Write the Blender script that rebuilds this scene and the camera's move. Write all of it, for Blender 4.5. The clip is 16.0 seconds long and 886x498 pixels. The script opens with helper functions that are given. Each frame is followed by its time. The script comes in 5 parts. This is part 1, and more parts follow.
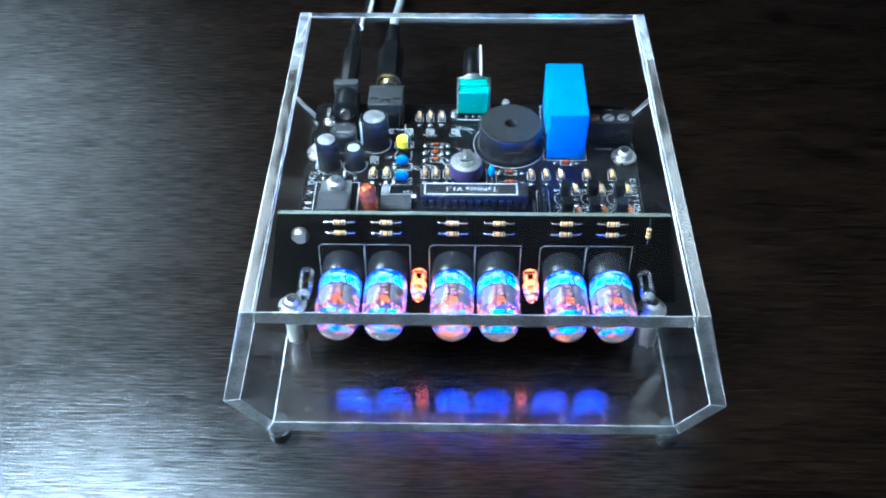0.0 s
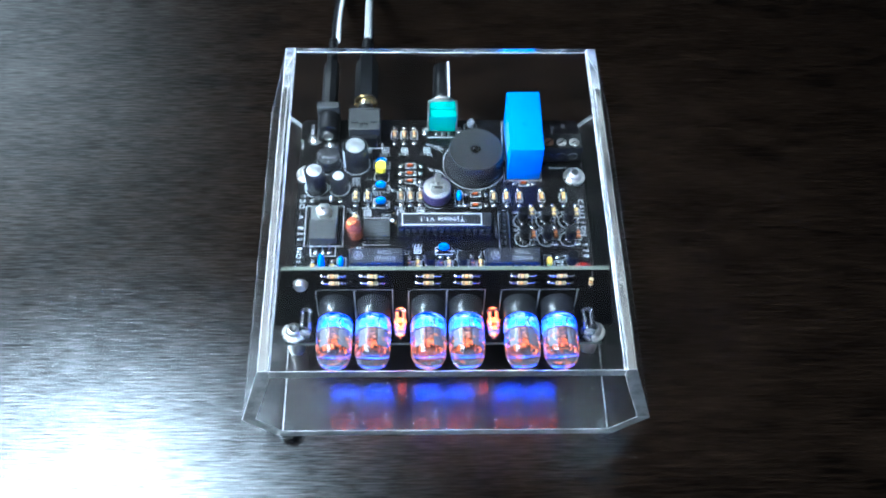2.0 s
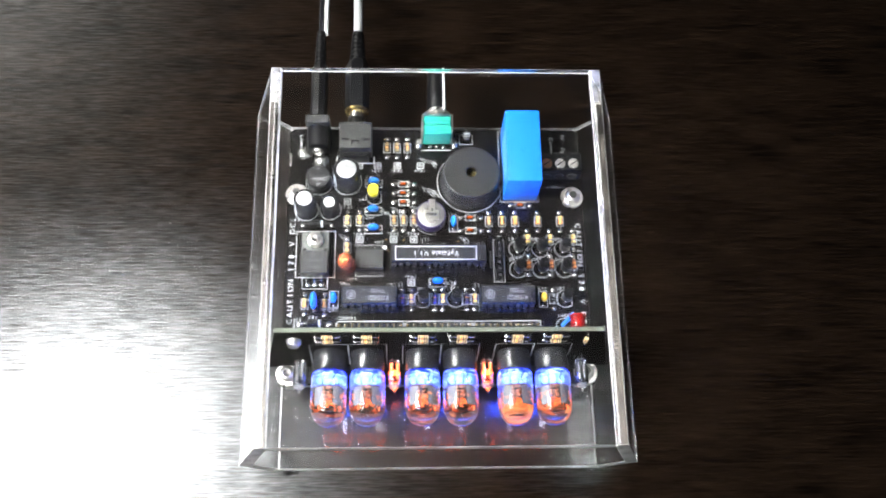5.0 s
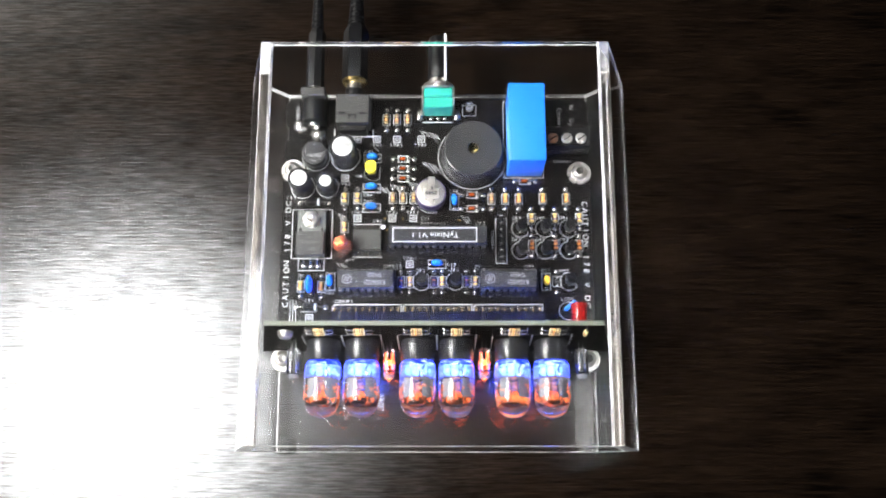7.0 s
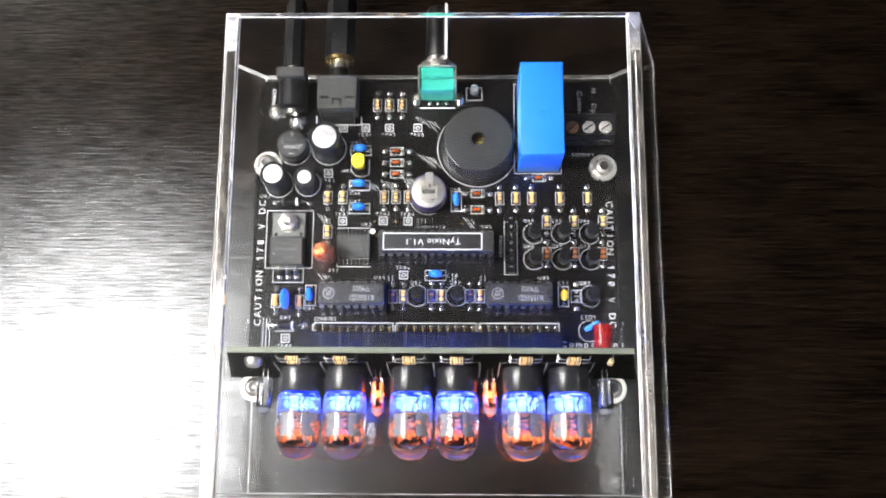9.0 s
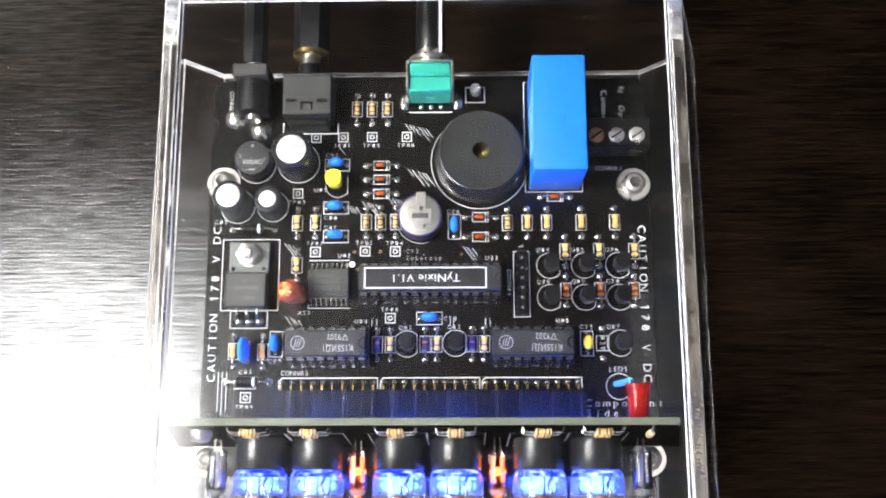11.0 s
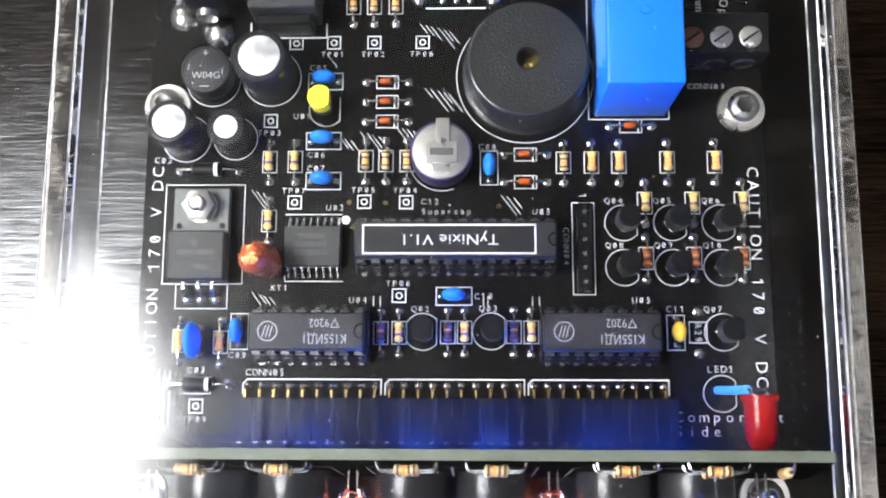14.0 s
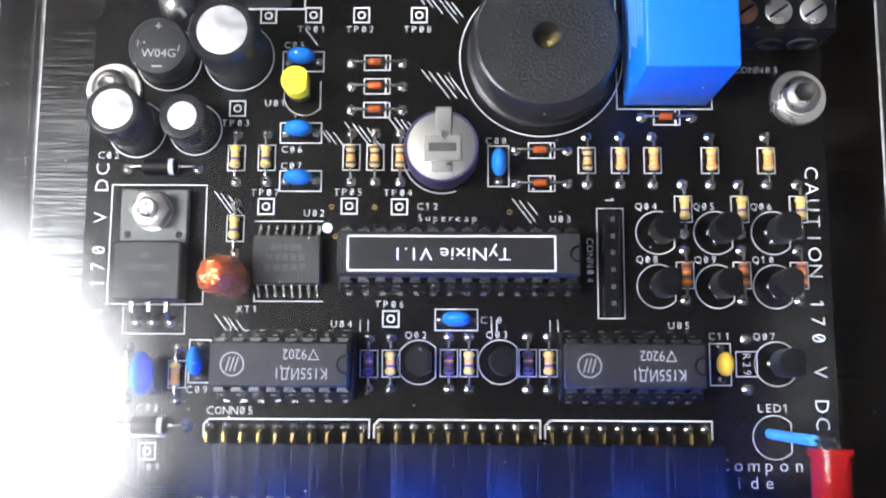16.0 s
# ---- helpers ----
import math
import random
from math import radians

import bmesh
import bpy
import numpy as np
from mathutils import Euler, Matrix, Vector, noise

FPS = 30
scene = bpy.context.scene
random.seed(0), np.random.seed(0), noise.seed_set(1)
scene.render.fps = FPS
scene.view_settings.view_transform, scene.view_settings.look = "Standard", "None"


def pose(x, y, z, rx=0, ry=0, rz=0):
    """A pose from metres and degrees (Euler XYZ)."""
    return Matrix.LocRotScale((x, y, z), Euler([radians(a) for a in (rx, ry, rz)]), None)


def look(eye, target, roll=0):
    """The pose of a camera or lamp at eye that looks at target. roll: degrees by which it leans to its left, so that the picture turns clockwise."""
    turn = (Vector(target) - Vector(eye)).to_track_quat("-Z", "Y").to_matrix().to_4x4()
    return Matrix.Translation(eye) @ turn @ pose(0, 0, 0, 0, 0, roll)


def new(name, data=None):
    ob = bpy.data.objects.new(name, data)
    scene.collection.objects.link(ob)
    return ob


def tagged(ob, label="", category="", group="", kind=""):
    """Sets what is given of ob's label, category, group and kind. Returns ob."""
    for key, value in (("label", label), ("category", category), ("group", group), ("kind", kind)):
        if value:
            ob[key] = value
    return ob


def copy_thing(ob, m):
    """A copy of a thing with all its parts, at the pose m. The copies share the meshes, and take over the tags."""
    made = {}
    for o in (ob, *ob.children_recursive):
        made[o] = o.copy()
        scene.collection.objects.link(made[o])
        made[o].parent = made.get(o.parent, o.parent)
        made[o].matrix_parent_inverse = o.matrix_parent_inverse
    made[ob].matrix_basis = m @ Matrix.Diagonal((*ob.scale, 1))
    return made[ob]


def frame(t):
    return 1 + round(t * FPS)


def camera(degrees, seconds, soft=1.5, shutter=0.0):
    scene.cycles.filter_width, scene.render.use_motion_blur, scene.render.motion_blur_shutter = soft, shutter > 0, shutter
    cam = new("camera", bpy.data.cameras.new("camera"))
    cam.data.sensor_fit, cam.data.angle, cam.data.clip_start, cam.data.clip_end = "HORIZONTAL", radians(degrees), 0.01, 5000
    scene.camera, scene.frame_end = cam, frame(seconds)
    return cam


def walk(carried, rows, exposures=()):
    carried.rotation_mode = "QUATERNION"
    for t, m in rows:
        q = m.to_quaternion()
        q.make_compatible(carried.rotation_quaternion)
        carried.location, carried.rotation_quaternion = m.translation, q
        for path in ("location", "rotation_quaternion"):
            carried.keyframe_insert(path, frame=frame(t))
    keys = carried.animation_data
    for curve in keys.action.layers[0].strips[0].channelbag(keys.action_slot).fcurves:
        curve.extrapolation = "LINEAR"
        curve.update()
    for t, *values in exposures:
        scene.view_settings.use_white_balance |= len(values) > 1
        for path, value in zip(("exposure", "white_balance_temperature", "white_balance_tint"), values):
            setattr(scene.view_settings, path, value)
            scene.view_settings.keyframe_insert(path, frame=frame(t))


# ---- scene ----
cam = camera(48.0, 16.0, soft=2.0)
ROWS = [
    (0, -0.0052, -0.2147, 0.2535, 43.90, 0.23, 0.93),
    (0.5, -0.0016, -0.2012, 0.2781, 40.01, 0.48, 0.54),
    (1, -0.0040, -0.2014, 0.3031, 36.82, 0.29, -0.04),
    (1.5, -0.0082, -0.1920, 0.3237, 34.96, -0.50, -0.21),
    (2, -0.0115, -0.1857, 0.3454, 32.19, -1.36, -1.00),
    (2.5, -0.0201, -0.1741, 0.3602, 30.14, -0.93, -2.35),
    (3, -0.0334, -0.1676, 0.3725, 28.71, -2.73, -2.74),
    (3.5, -0.0275, -0.1520, 0.3745, 26.41, -2.98, -2.93),
    (4, -0.0229, -0.1334, 0.3798, 24.21, -4.02, -1.23),
    (6.3, 0.0022, -0.0733, 0.3764, 14.75, 0.42, -0.66),
    (6.5, 0.0047, -0.0712, 0.3751, 14.10, 0.47, -0.41),
    (7, 0.0036, -0.0647, 0.3777, 13.60, 0.25, 0.01),
    (7.5, -0.0012, -0.0565, 0.3694, 12.60, -0.21, 0.26),
    (8, 0.0061, -0.0519, 0.3563, 12.34, -0.06, -0.04),
    (8.5, 0.0096, -0.0477, 0.3448, 12.59, 0.75, 0.31),
    (9, 0.0079, -0.0424, 0.3279, 12.24, 1.01, 0.33),
    (9.5, 0.0071, -0.0375, 0.3149, 12.04, 0.47, 0.04),
    (10, 0.0089, -0.0312, 0.2986, 12.33, 1.03, -0.22),
    (10.2, 0.0097, -0.0267, 0.2952, 11.88, 1.24, -0.08),
    (12.3, 0.0034, -0.0161, 0.2367, 11.91, 1.09, -0.13),
    (12.5, 0.0027, -0.0149, 0.2338, 11.40, 1.02, -0.24),
    (13, 0.0048, -0.0126, 0.2245, 10.68, 1.04, -0.15),
    (13.5, 0.0046, -0.0081, 0.2143, 9.96, 1.60, -0.02),
    (14, 0.0031, -0.0064, 0.2029, 9.55, 1.64, 0.24),
    (14.5, 0.0015, -0.0043, 0.1967, 9.23, 0.98, 0.30),
    (15, 0.0009, -0.0018, 0.1898, 9.03, 0.86, 0.40),
    (15.5, -0.0012, 0.0013, 0.1852, 8.83, 0.75, 0.46),
    (16, -0.0002, 0.0041, 0.1751, 8.19, 0.71, 0.30),
]
walk(cam, [(t, pose(x, y, z, rx, ry, rz)) for t, x, y, z, rx, ry, rz in ROWS],
     exposures=[(0.0, 0.42, 4600, -5), (1.0, 0.4, 4650, -4), (2.5, 0.45, 5000, -1), (3.5, 0.52, 5750, 4), (6.5, 0.38, 6400, 9), (8.0, 0.2, 6450, 10), (10.2, 0.12, 6500, 10), (12.5, -0.02, 6350, 10), (16.0, -0.25, 6100, 11)])

# ---- world and light ----
scene.view_settings.exposure = 0.0
world = bpy.data.worlds.new("room_air")
scene.world = world
world.use_nodes = True
world.node_tree.nodes["Background"].inputs[0].default_value = (0.75, 0.85, 1.0, 1)
world.node_tree.nodes["Background"].inputs[1].default_value = 0.004


def area_lamp(name, eye, target, size, watts, color):
    data = bpy.data.lights.new(name, "AREA")
    data.shape, data.size, data.energy, data.color = "DISK", size, watts, color
    ob = new(name, data)
    ob.matrix_world = look(eye, target)
    return ob


def soft_rim(lamp, full, none):
    """A frosted lamp head: brightest in the middle, fading towards its rim."""
    lamp.use_nodes = True
    nt = lamp.node_tree
    geo = nt.nodes.new("ShaderNodeNewGeometry")
    dist = nt.nodes.new("ShaderNodeVectorMath")
    dist.operation = "DISTANCE"
    dist.inputs[1].default_value = (0.5, 0.5, 0.0)
    nt.links.new(geo.outputs["Parametric"], dist.inputs[0])
    fade = nt.nodes.new("ShaderNodeMapRange")
    fade.interpolation_type = "SMOOTHSTEP"
    fade.inputs["From Min"].default_value, fade.inputs["From Max"].default_value = full, none
    fade.inputs["To Min"].default_value, fade.inputs["To Max"].default_value = 1.0, 0.0
    nt.links.new(dist.outputs["Value"], fade.inputs["Value"])
    nt.links.new(fade.outputs[0], nt.nodes["Emission"].inputs["Strength"])


desk_lamp = area_lamp("desk_lamp_light", (-0.255, -0.020, 0.37), (-0.03, 0.01, 0.0), 0.28, 13.5, (1.0, 0.985, 0.95))
soft_rim(desk_lamp.data, 0.08, 0.5)
# Added light for the table's back-left sheen; no lamp is known there.
area_lamp("added_table_sheen_light", (-1.36, 1.54, 1.36), (-0.12, 0.11, 0.0), 1.1, 8.8, (1.0, 0.95, 0.86))
# Added fill from the front for upright faces, not a fitting on the ceiling.
area_lamp("added_front_fill", (0.1, -1.75, 1.35), (0.0, 0.0, 0.0), 0.6, 2.0, (0.85, 0.93, 1.0))


# ---- materials ----
def material(name, color=(0.5, 0.5, 0.5), rough=0.5, metal=0.0, vary=0.0, scale=400.0, bump=0.0, bump_scale=900.0,
             transmission=0.0, ior=1.5, emit=0.0, emit_color=None, bump_dist=0.0001, stretch=(1, 1, 1), specular=0.5, coat=0.0, rough_vary=0.0):
    m = bpy.data.materials.new(name)
    m.use_nodes = True
    nt = m.node_tree
    b = nt.nodes["Principled BSDF"]
    b.inputs["Base Color"].default_value = (*color, 1)
    b.inputs["Roughness"].default_value = rough
    b.inputs["Metallic"].default_value = metal
    b.inputs["Transmission Weight"].default_value = transmission
    b.inputs["IOR"].default_value = ior
    b.inputs["Specular IOR Level"].default_value = specular
    b.inputs["Coat Weight"].default_value = coat
    if emit:
        b.inputs["Emission Color"].default_value = (*(emit_color or color), 1)
        b.inputs["Emission Strength"].default_value = emit
    if vary or bump or rough_vary:
        tc = nt.nodes.new("ShaderNodeTexCoord")
        mp = nt.nodes.new("ShaderNodeMapping")
        mp.inputs["Scale"].default_value = stretch
        nt.links.new(tc.outputs["Object"], mp.inputs[0])
    if vary or rough_vary:
        n1 = nt.nodes.new("ShaderNodeTexNoise")
        n1.inputs["Scale"].default_value = scale
        n1.inputs["Detail"].default_value = 5
        nt.links.new(mp.outputs[0], n1.inputs["Vector"])
    if vary:
        ramp = nt.nodes.new("ShaderNodeMapRange")
        ramp.inputs["From Min"].default_value, ramp.inputs["From Max"].default_value = 0.3, 0.7
        ramp.inputs["To Min"].default_value, ramp.inputs["To Max"].default_value = 1 - vary, 1 + vary
        mul = nt.nodes.new("ShaderNodeVectorMath")
        mul.operation = "SCALE"
        mul.inputs[0].default_value = color
        nt.links.new(n1.outputs["Fac"], ramp.inputs["Value"])
        nt.links.new(ramp.outputs[0], mul.inputs["Scale"])
        nt.links.new(mul.outputs[0], b.inputs["Base Color"])
    if rough_vary:
        r2 = nt.nodes.new("ShaderNodeMapRange")
        r2.inputs["From Min"].default_value, r2.inputs["From Max"].default_value = 0.3, 0.7
        r2.inputs["To Min"].default_value, r2.inputs["To Max"].default_value = max(rough - rough_vary, 0.02), rough + rough_vary
        nt.links.new(n1.outputs["Fac"], r2.inputs["Value"])
        nt.links.new(r2.outputs[0], b.inputs["Roughness"])
    if bump:
        n2 = nt.nodes.new("ShaderNodeTexNoise")
        n2.inputs["Scale"].default_value = bump_scale
        n2.inputs["Detail"].default_value = 4
        bp = nt.nodes.new("ShaderNodeBump")
        bp.inputs["Strength"].default_value = bump
        bp.inputs["Distance"].default_value = bump_dist
        nt.links.new(mp.outputs[0], n2.inputs["Vector"])
        nt.links.new(n2.outputs["Fac"], bp.inputs["Height"])
        nt.links.new(bp.outputs[0], b.inputs["Normal"])
    return m


def wood_material():
    """Dark stained, open-pored wood; the grain runs along x."""
    m = bpy.data.materials.new("dark_wood")
    m.use_nodes = True
    nt = m.node_tree
    b = nt.nodes["Principled BSDF"]
    tc = nt.nodes.new("ShaderNodeTexCoord")

    def streaks(sx, sy, scale, detail):
        mp = nt.nodes.new("ShaderNodeMapping")
        mp.inputs["Scale"].default_value = (sx, sy, 1)
        n = nt.nodes.new("ShaderNodeTexNoise")
        n.inputs["Scale"].default_value, n.inputs["Detail"].default_value = scale, detail
        n.inputs["Roughness"].default_value = 0.65
        nt.links.new(tc.outputs["Object"], mp.inputs[0])
        nt.links.new(mp.outputs[0], n.inputs["Vector"])
        return n

    broad = streaks(0.9, 2.6, 26.0, 4)
    fine = streaks(0.11, 2.7, 480.0, 5)
    pores = streaks(0.16, 2.5, 600.0, 4)
    mix = nt.nodes.new("ShaderNodeMix")
    mix.data_type = "RGBA"
    mix.inputs["A"].default_value = (0.0007, 0.0005, 0.0004, 1)
    mix.inputs["B"].default_value = (0.0130, 0.0075, 0.0045, 1)
    add = nt.nodes.new("ShaderNodeMath")
    add.operation = "MULTIPLY_ADD"
    add.inputs[1].default_value = 0.35
    nt.links.new(broad.outputs["Fac"], add.inputs[0])
    half = nt.nodes.new("ShaderNodeMath")
    half.operation = "MULTIPLY"
    half.inputs[1].default_value = 0.8
    nt.links.new(fine.outputs["Fac"], half.inputs[0])
    nt.links.new(half.outputs[0], add.inputs[2])
    rng = nt.nodes.new("ShaderNodeMapRange")
    rng.inputs["From Min"].default_value, rng.inputs["From Max"].default_value = 0.46, 0.74
    nt.links.new(add.outputs[0], rng.inputs["Value"])
    nt.links.new(rng.outputs[0], mix.inputs["Factor"])
    nt.links.new(mix.outputs["Result"], b.inputs["Base Color"])
    b.inputs["Specular IOR Level"].default_value = 0.0
    b.inputs["Roughness"].default_value = 0.7
    hs = nt.nodes.new("ShaderNodeMath")
    hs.operation = "ADD"
    nt.links.new(fine.outputs["Fac"], hs.inputs[0])
    nt.links.new(pores.outputs["Fac"], hs.inputs[1])
    bp = nt.nodes.new("ShaderNodeBump")
    bp.inputs["Strength"].default_value = 0.8
    bp.inputs["Distance"].default_value = 0.00008
    nt.links.new(hs.outputs[0], bp.inputs["Height"])
    nt.links.new(bp.outputs[0], b.inputs["Normal"])
    # varnish over closed wood and in the open pores
    sheen = []
    for low, high in ((0.2, 0.3), (0.28, 0.4)):
        g = nt.nodes.new("ShaderNodeBsdfGlossy")
        g.distribution = "BECKMANN"
        g.inputs["Color"].default_value = (0.95, 0.97, 1.0, 1)
        rr = nt.nodes.new("ShaderNodeMapRange")
        rr.inputs["To Min"].default_value, rr.inputs["To Max"].default_value = low, high
        nt.links.new(fine.outputs["Fac"], rr.inputs["Value"])
        nt.links.new(rr.outputs[0], g.inputs["Roughness"])
        nt.links.new(bp.outputs[0], g.inputs["Normal"])
        sheen.append(g)
    both = nt.nodes.new("ShaderNodeMixShader")
    nt.links.new(pores.outputs["Fac"], both.inputs[0])
    nt.links.new(sheen[0].outputs[0], both.inputs[1])
    nt.links.new(sheen[1].outputs[0], both.inputs[2])
    fres = nt.nodes.new("ShaderNodeFresnel")
    fres.inputs["IOR"].default_value = 1.55
    nt.links.new(bp.outputs[0], fres.inputs["Normal"])
    top = nt.nodes.new("ShaderNodeMixShader")
    gloss = nt.nodes.new("ShaderNodeMapRange")
    gloss.inputs["From Min"].default_value, gloss.inputs["From Max"].default_value = 0.38, 0.62
    gloss.inputs["To Min"].default_value, gloss.inputs["To Max"].default_value = 0.5, 1.75
    speck = nt.nodes.new("ShaderNodeMath")
    speck.operation = "MULTIPLY_ADD"
    speck.inputs[1].default_value = 0.2
    shift = nt.nodes.new("ShaderNodeMath")
    shift.operation = "MULTIPLY_ADD"
    shift.inputs[1].default_value = 0.75
    shift.inputs[2].default_value = 0.025
    nt.links.new(pores.outputs["Fac"], shift.inputs[0])
    nt.links.new(broad.outputs["Fac"], speck.inputs[0])
    nt.links.new(shift.outputs[0], speck.inputs[2])
    nt.links.new(speck.outputs[0], gloss.inputs["Value"])
    amount = nt.nodes.new("ShaderNodeMath")
    amount.operation = "MULTIPLY"
    nt.links.new(fres.outputs[0], amount.inputs[0])
    nt.links.new(gloss.outputs[0], amount.inputs[1])
    nt.links.new(amount.outputs[0], top.inputs[0])
    nt.links.new(b.outputs[0], top.inputs[1])
    nt.links.new(both.outputs[0], top.inputs[2])
    nt.links.new(top.outputs[0], nt.nodes["Material Output"].inputs["Surface"])
    return m


def sawn_edge(name, low, high):
    """Sawn acrylic: clear glass broken by frosted, whitish patches."""
    m = bpy.data.materials.new(name)
    m.use_nodes = True
    nt = m.node_tree
    glass = nt.nodes["Principled BSDF"]
    glass.inputs["Base Color"].default_value = (0.96, 0.96, 0.96, 1)
    glass.inputs["Transmission Weight"].default_value = 1.0
    glass.inputs["Roughness"].default_value = 0.12
    glass.inputs["IOR"].default_value = 1.49
    frost = nt.nodes.new("ShaderNodeBsdfPrincipled")
    frost.inputs["Base Color"].default_value = (0.82, 0.81, 0.80, 1)
    frost.inputs["Roughness"].default_value = 0.5
    tc = nt.nodes.new("ShaderNodeTexCoord")
    mp = nt.nodes.new("ShaderNodeMapping")
    mp.inputs["Scale"].default_value = (1.0, 0.25, 1.0)
    nt.links.new(tc.outputs["Object"], mp.inputs[0])
    broad = nt.nodes.new("ShaderNodeTexNoise")
    broad.inputs["Scale"].default_value, broad.inputs["Detail"].default_value = 130.0, 3
    fine = nt.nodes.new("ShaderNodeTexNoise")
    fine.inputs["Scale"].default_value, fine.inputs["Detail"].default_value = 1500.0, 3
    for n in (broad, fine):
        nt.links.new(mp.outputs[0], n.inputs["Vector"])
    total = nt.nodes.new("ShaderNodeMath")
    total.operation = "MULTIPLY_ADD"
    total.inputs[1].default_value = 0.5
    nt.links.new(fine.outputs["Fac"], total.inputs[0])
    nt.links.new(broad.outputs["Fac"], total.inputs[2])
    rng = nt.nodes.new("ShaderNodeMapRange")
    rng.inputs["From Min"].default_value, rng.inputs["From Max"].default_value = 0.62, 0.88
    rng.inputs["To Min"].default_value, rng.inputs["To Max"].default_value = low, high
    nt.links.new(total.outputs[0], rng.inputs["Value"])
    mix = nt.nodes.new("ShaderNodeMixShader")
    nt.links.new(rng.outputs[0], mix.inputs[0])
    nt.links.new(glass.outputs[0], mix.inputs[1])
    nt.links.new(frost.outputs[0], mix.inputs[2])
    nt.links.new(mix.outputs[0], nt.nodes["Material Output"].inputs["Surface"])
    return m


def chipped_edge():
    """Saw-cut upper edge: matt and dirty towards the front, breaking up into flakes towards the back."""
    m = bpy.data.materials.new("chipped_acrylic_edge")
    m.use_nodes = True
    nt = m.node_tree
    glass = nt.nodes["Principled BSDF"]
    glass.inputs["Base Color"].default_value = (0.9, 0.9, 0.89, 1)
    glass.inputs["Transmission Weight"].default_value = 1.0
    glass.inputs["Roughness"].default_value = 0.08
    glass.inputs["IOR"].default_value = 1.49
    frost = nt.nodes.new("ShaderNodeBsdfPrincipled")
    frost.inputs["Roughness"].default_value = 0.6
    tc = nt.nodes.new("ShaderNodeTexCoord")

    def grain(scale, stretch, detail):
        mp = nt.nodes.new("ShaderNodeMapping")
        mp.inputs["Scale"].default_value = stretch
        n = nt.nodes.new("ShaderNodeTexNoise")
        n.inputs["Scale"].default_value, n.inputs["Detail"].default_value = scale, detail
        nt.links.new(tc.outputs["Object"], mp.inputs[0])
        nt.links.new(mp.outputs[0], n.inputs["Vector"])
        return n

    def maths(op, a, b, c=None):
        n = nt.nodes.new("ShaderNodeMath")
        n.operation = op
        for k, v in enumerate((a, b, c)):
            if v is None:
                continue
            if isinstance(v, float):
                n.inputs[k].default_value = v
            else:
                nt.links.new(v, n.inputs[k])
        return n.outputs[0]

    teeth, flakes, dirt = grain(700.0, (1.0, 2.4, 1.0), 4), grain(330.0, (1.0, 0.4, 1.0), 4), grain(90.0, (1.0, 0.5, 1.0), 4)
    sep = nt.nodes.new("ShaderNodeSeparateXYZ")
    nt.links.new(tc.outputs["Object"], sep.inputs[0])
    off = maths("SUBTRACT", maths("ABSOLUTE", maths("ADD", sep.outputs["X"], 0.0007), 0.0), 0.0572)
    front = maths("MULTIPLY_ADD", off, 75.0, maths("MULTIPLY_ADD", sep.outputs["Y"], -2.8, -0.03))
    total = maths("ADD", maths("MULTIPLY_ADD", teeth.outputs["Fac"], 0.9, front), maths("MULTIPLY", flakes.outputs["Fac"], 0.8))
    mask = nt.nodes.new("ShaderNodeMapRange")
    mask.inputs["From Min"].default_value, mask.inputs["From Max"].default_value = 0.76, 0.98
    mask.inputs["To Min"].default_value, mask.inputs["To Max"].default_value = 0.02, 0.46
    nt.links.new(total, mask.inputs["Value"])
    tint = nt.nodes.new("ShaderNodeMix")
    tint.data_type = "RGBA"
    tint.inputs["A"].default_value, tint.inputs["B"].default_value = (0.2, 0.165, 0.135, 1), (0.5, 0.46, 0.42, 1)
    nt.links.new(dirt.outputs["Fac"], tint.inputs["Factor"])
    nt.links.new(tint.outputs["Result"], frost.inputs["Base Color"])
    mix = nt.nodes.new("ShaderNodeMixShader")
    nt.links.new(mask.outputs[0], mix.inputs[0])
    nt.links.new(glass.outputs[0], mix.inputs[1])
    nt.links.new(frost.outputs[0], mix.inputs[2])
    nt.links.new(mix.outputs[0], nt.nodes["Material Output"].inputs["Surface"])
    return m


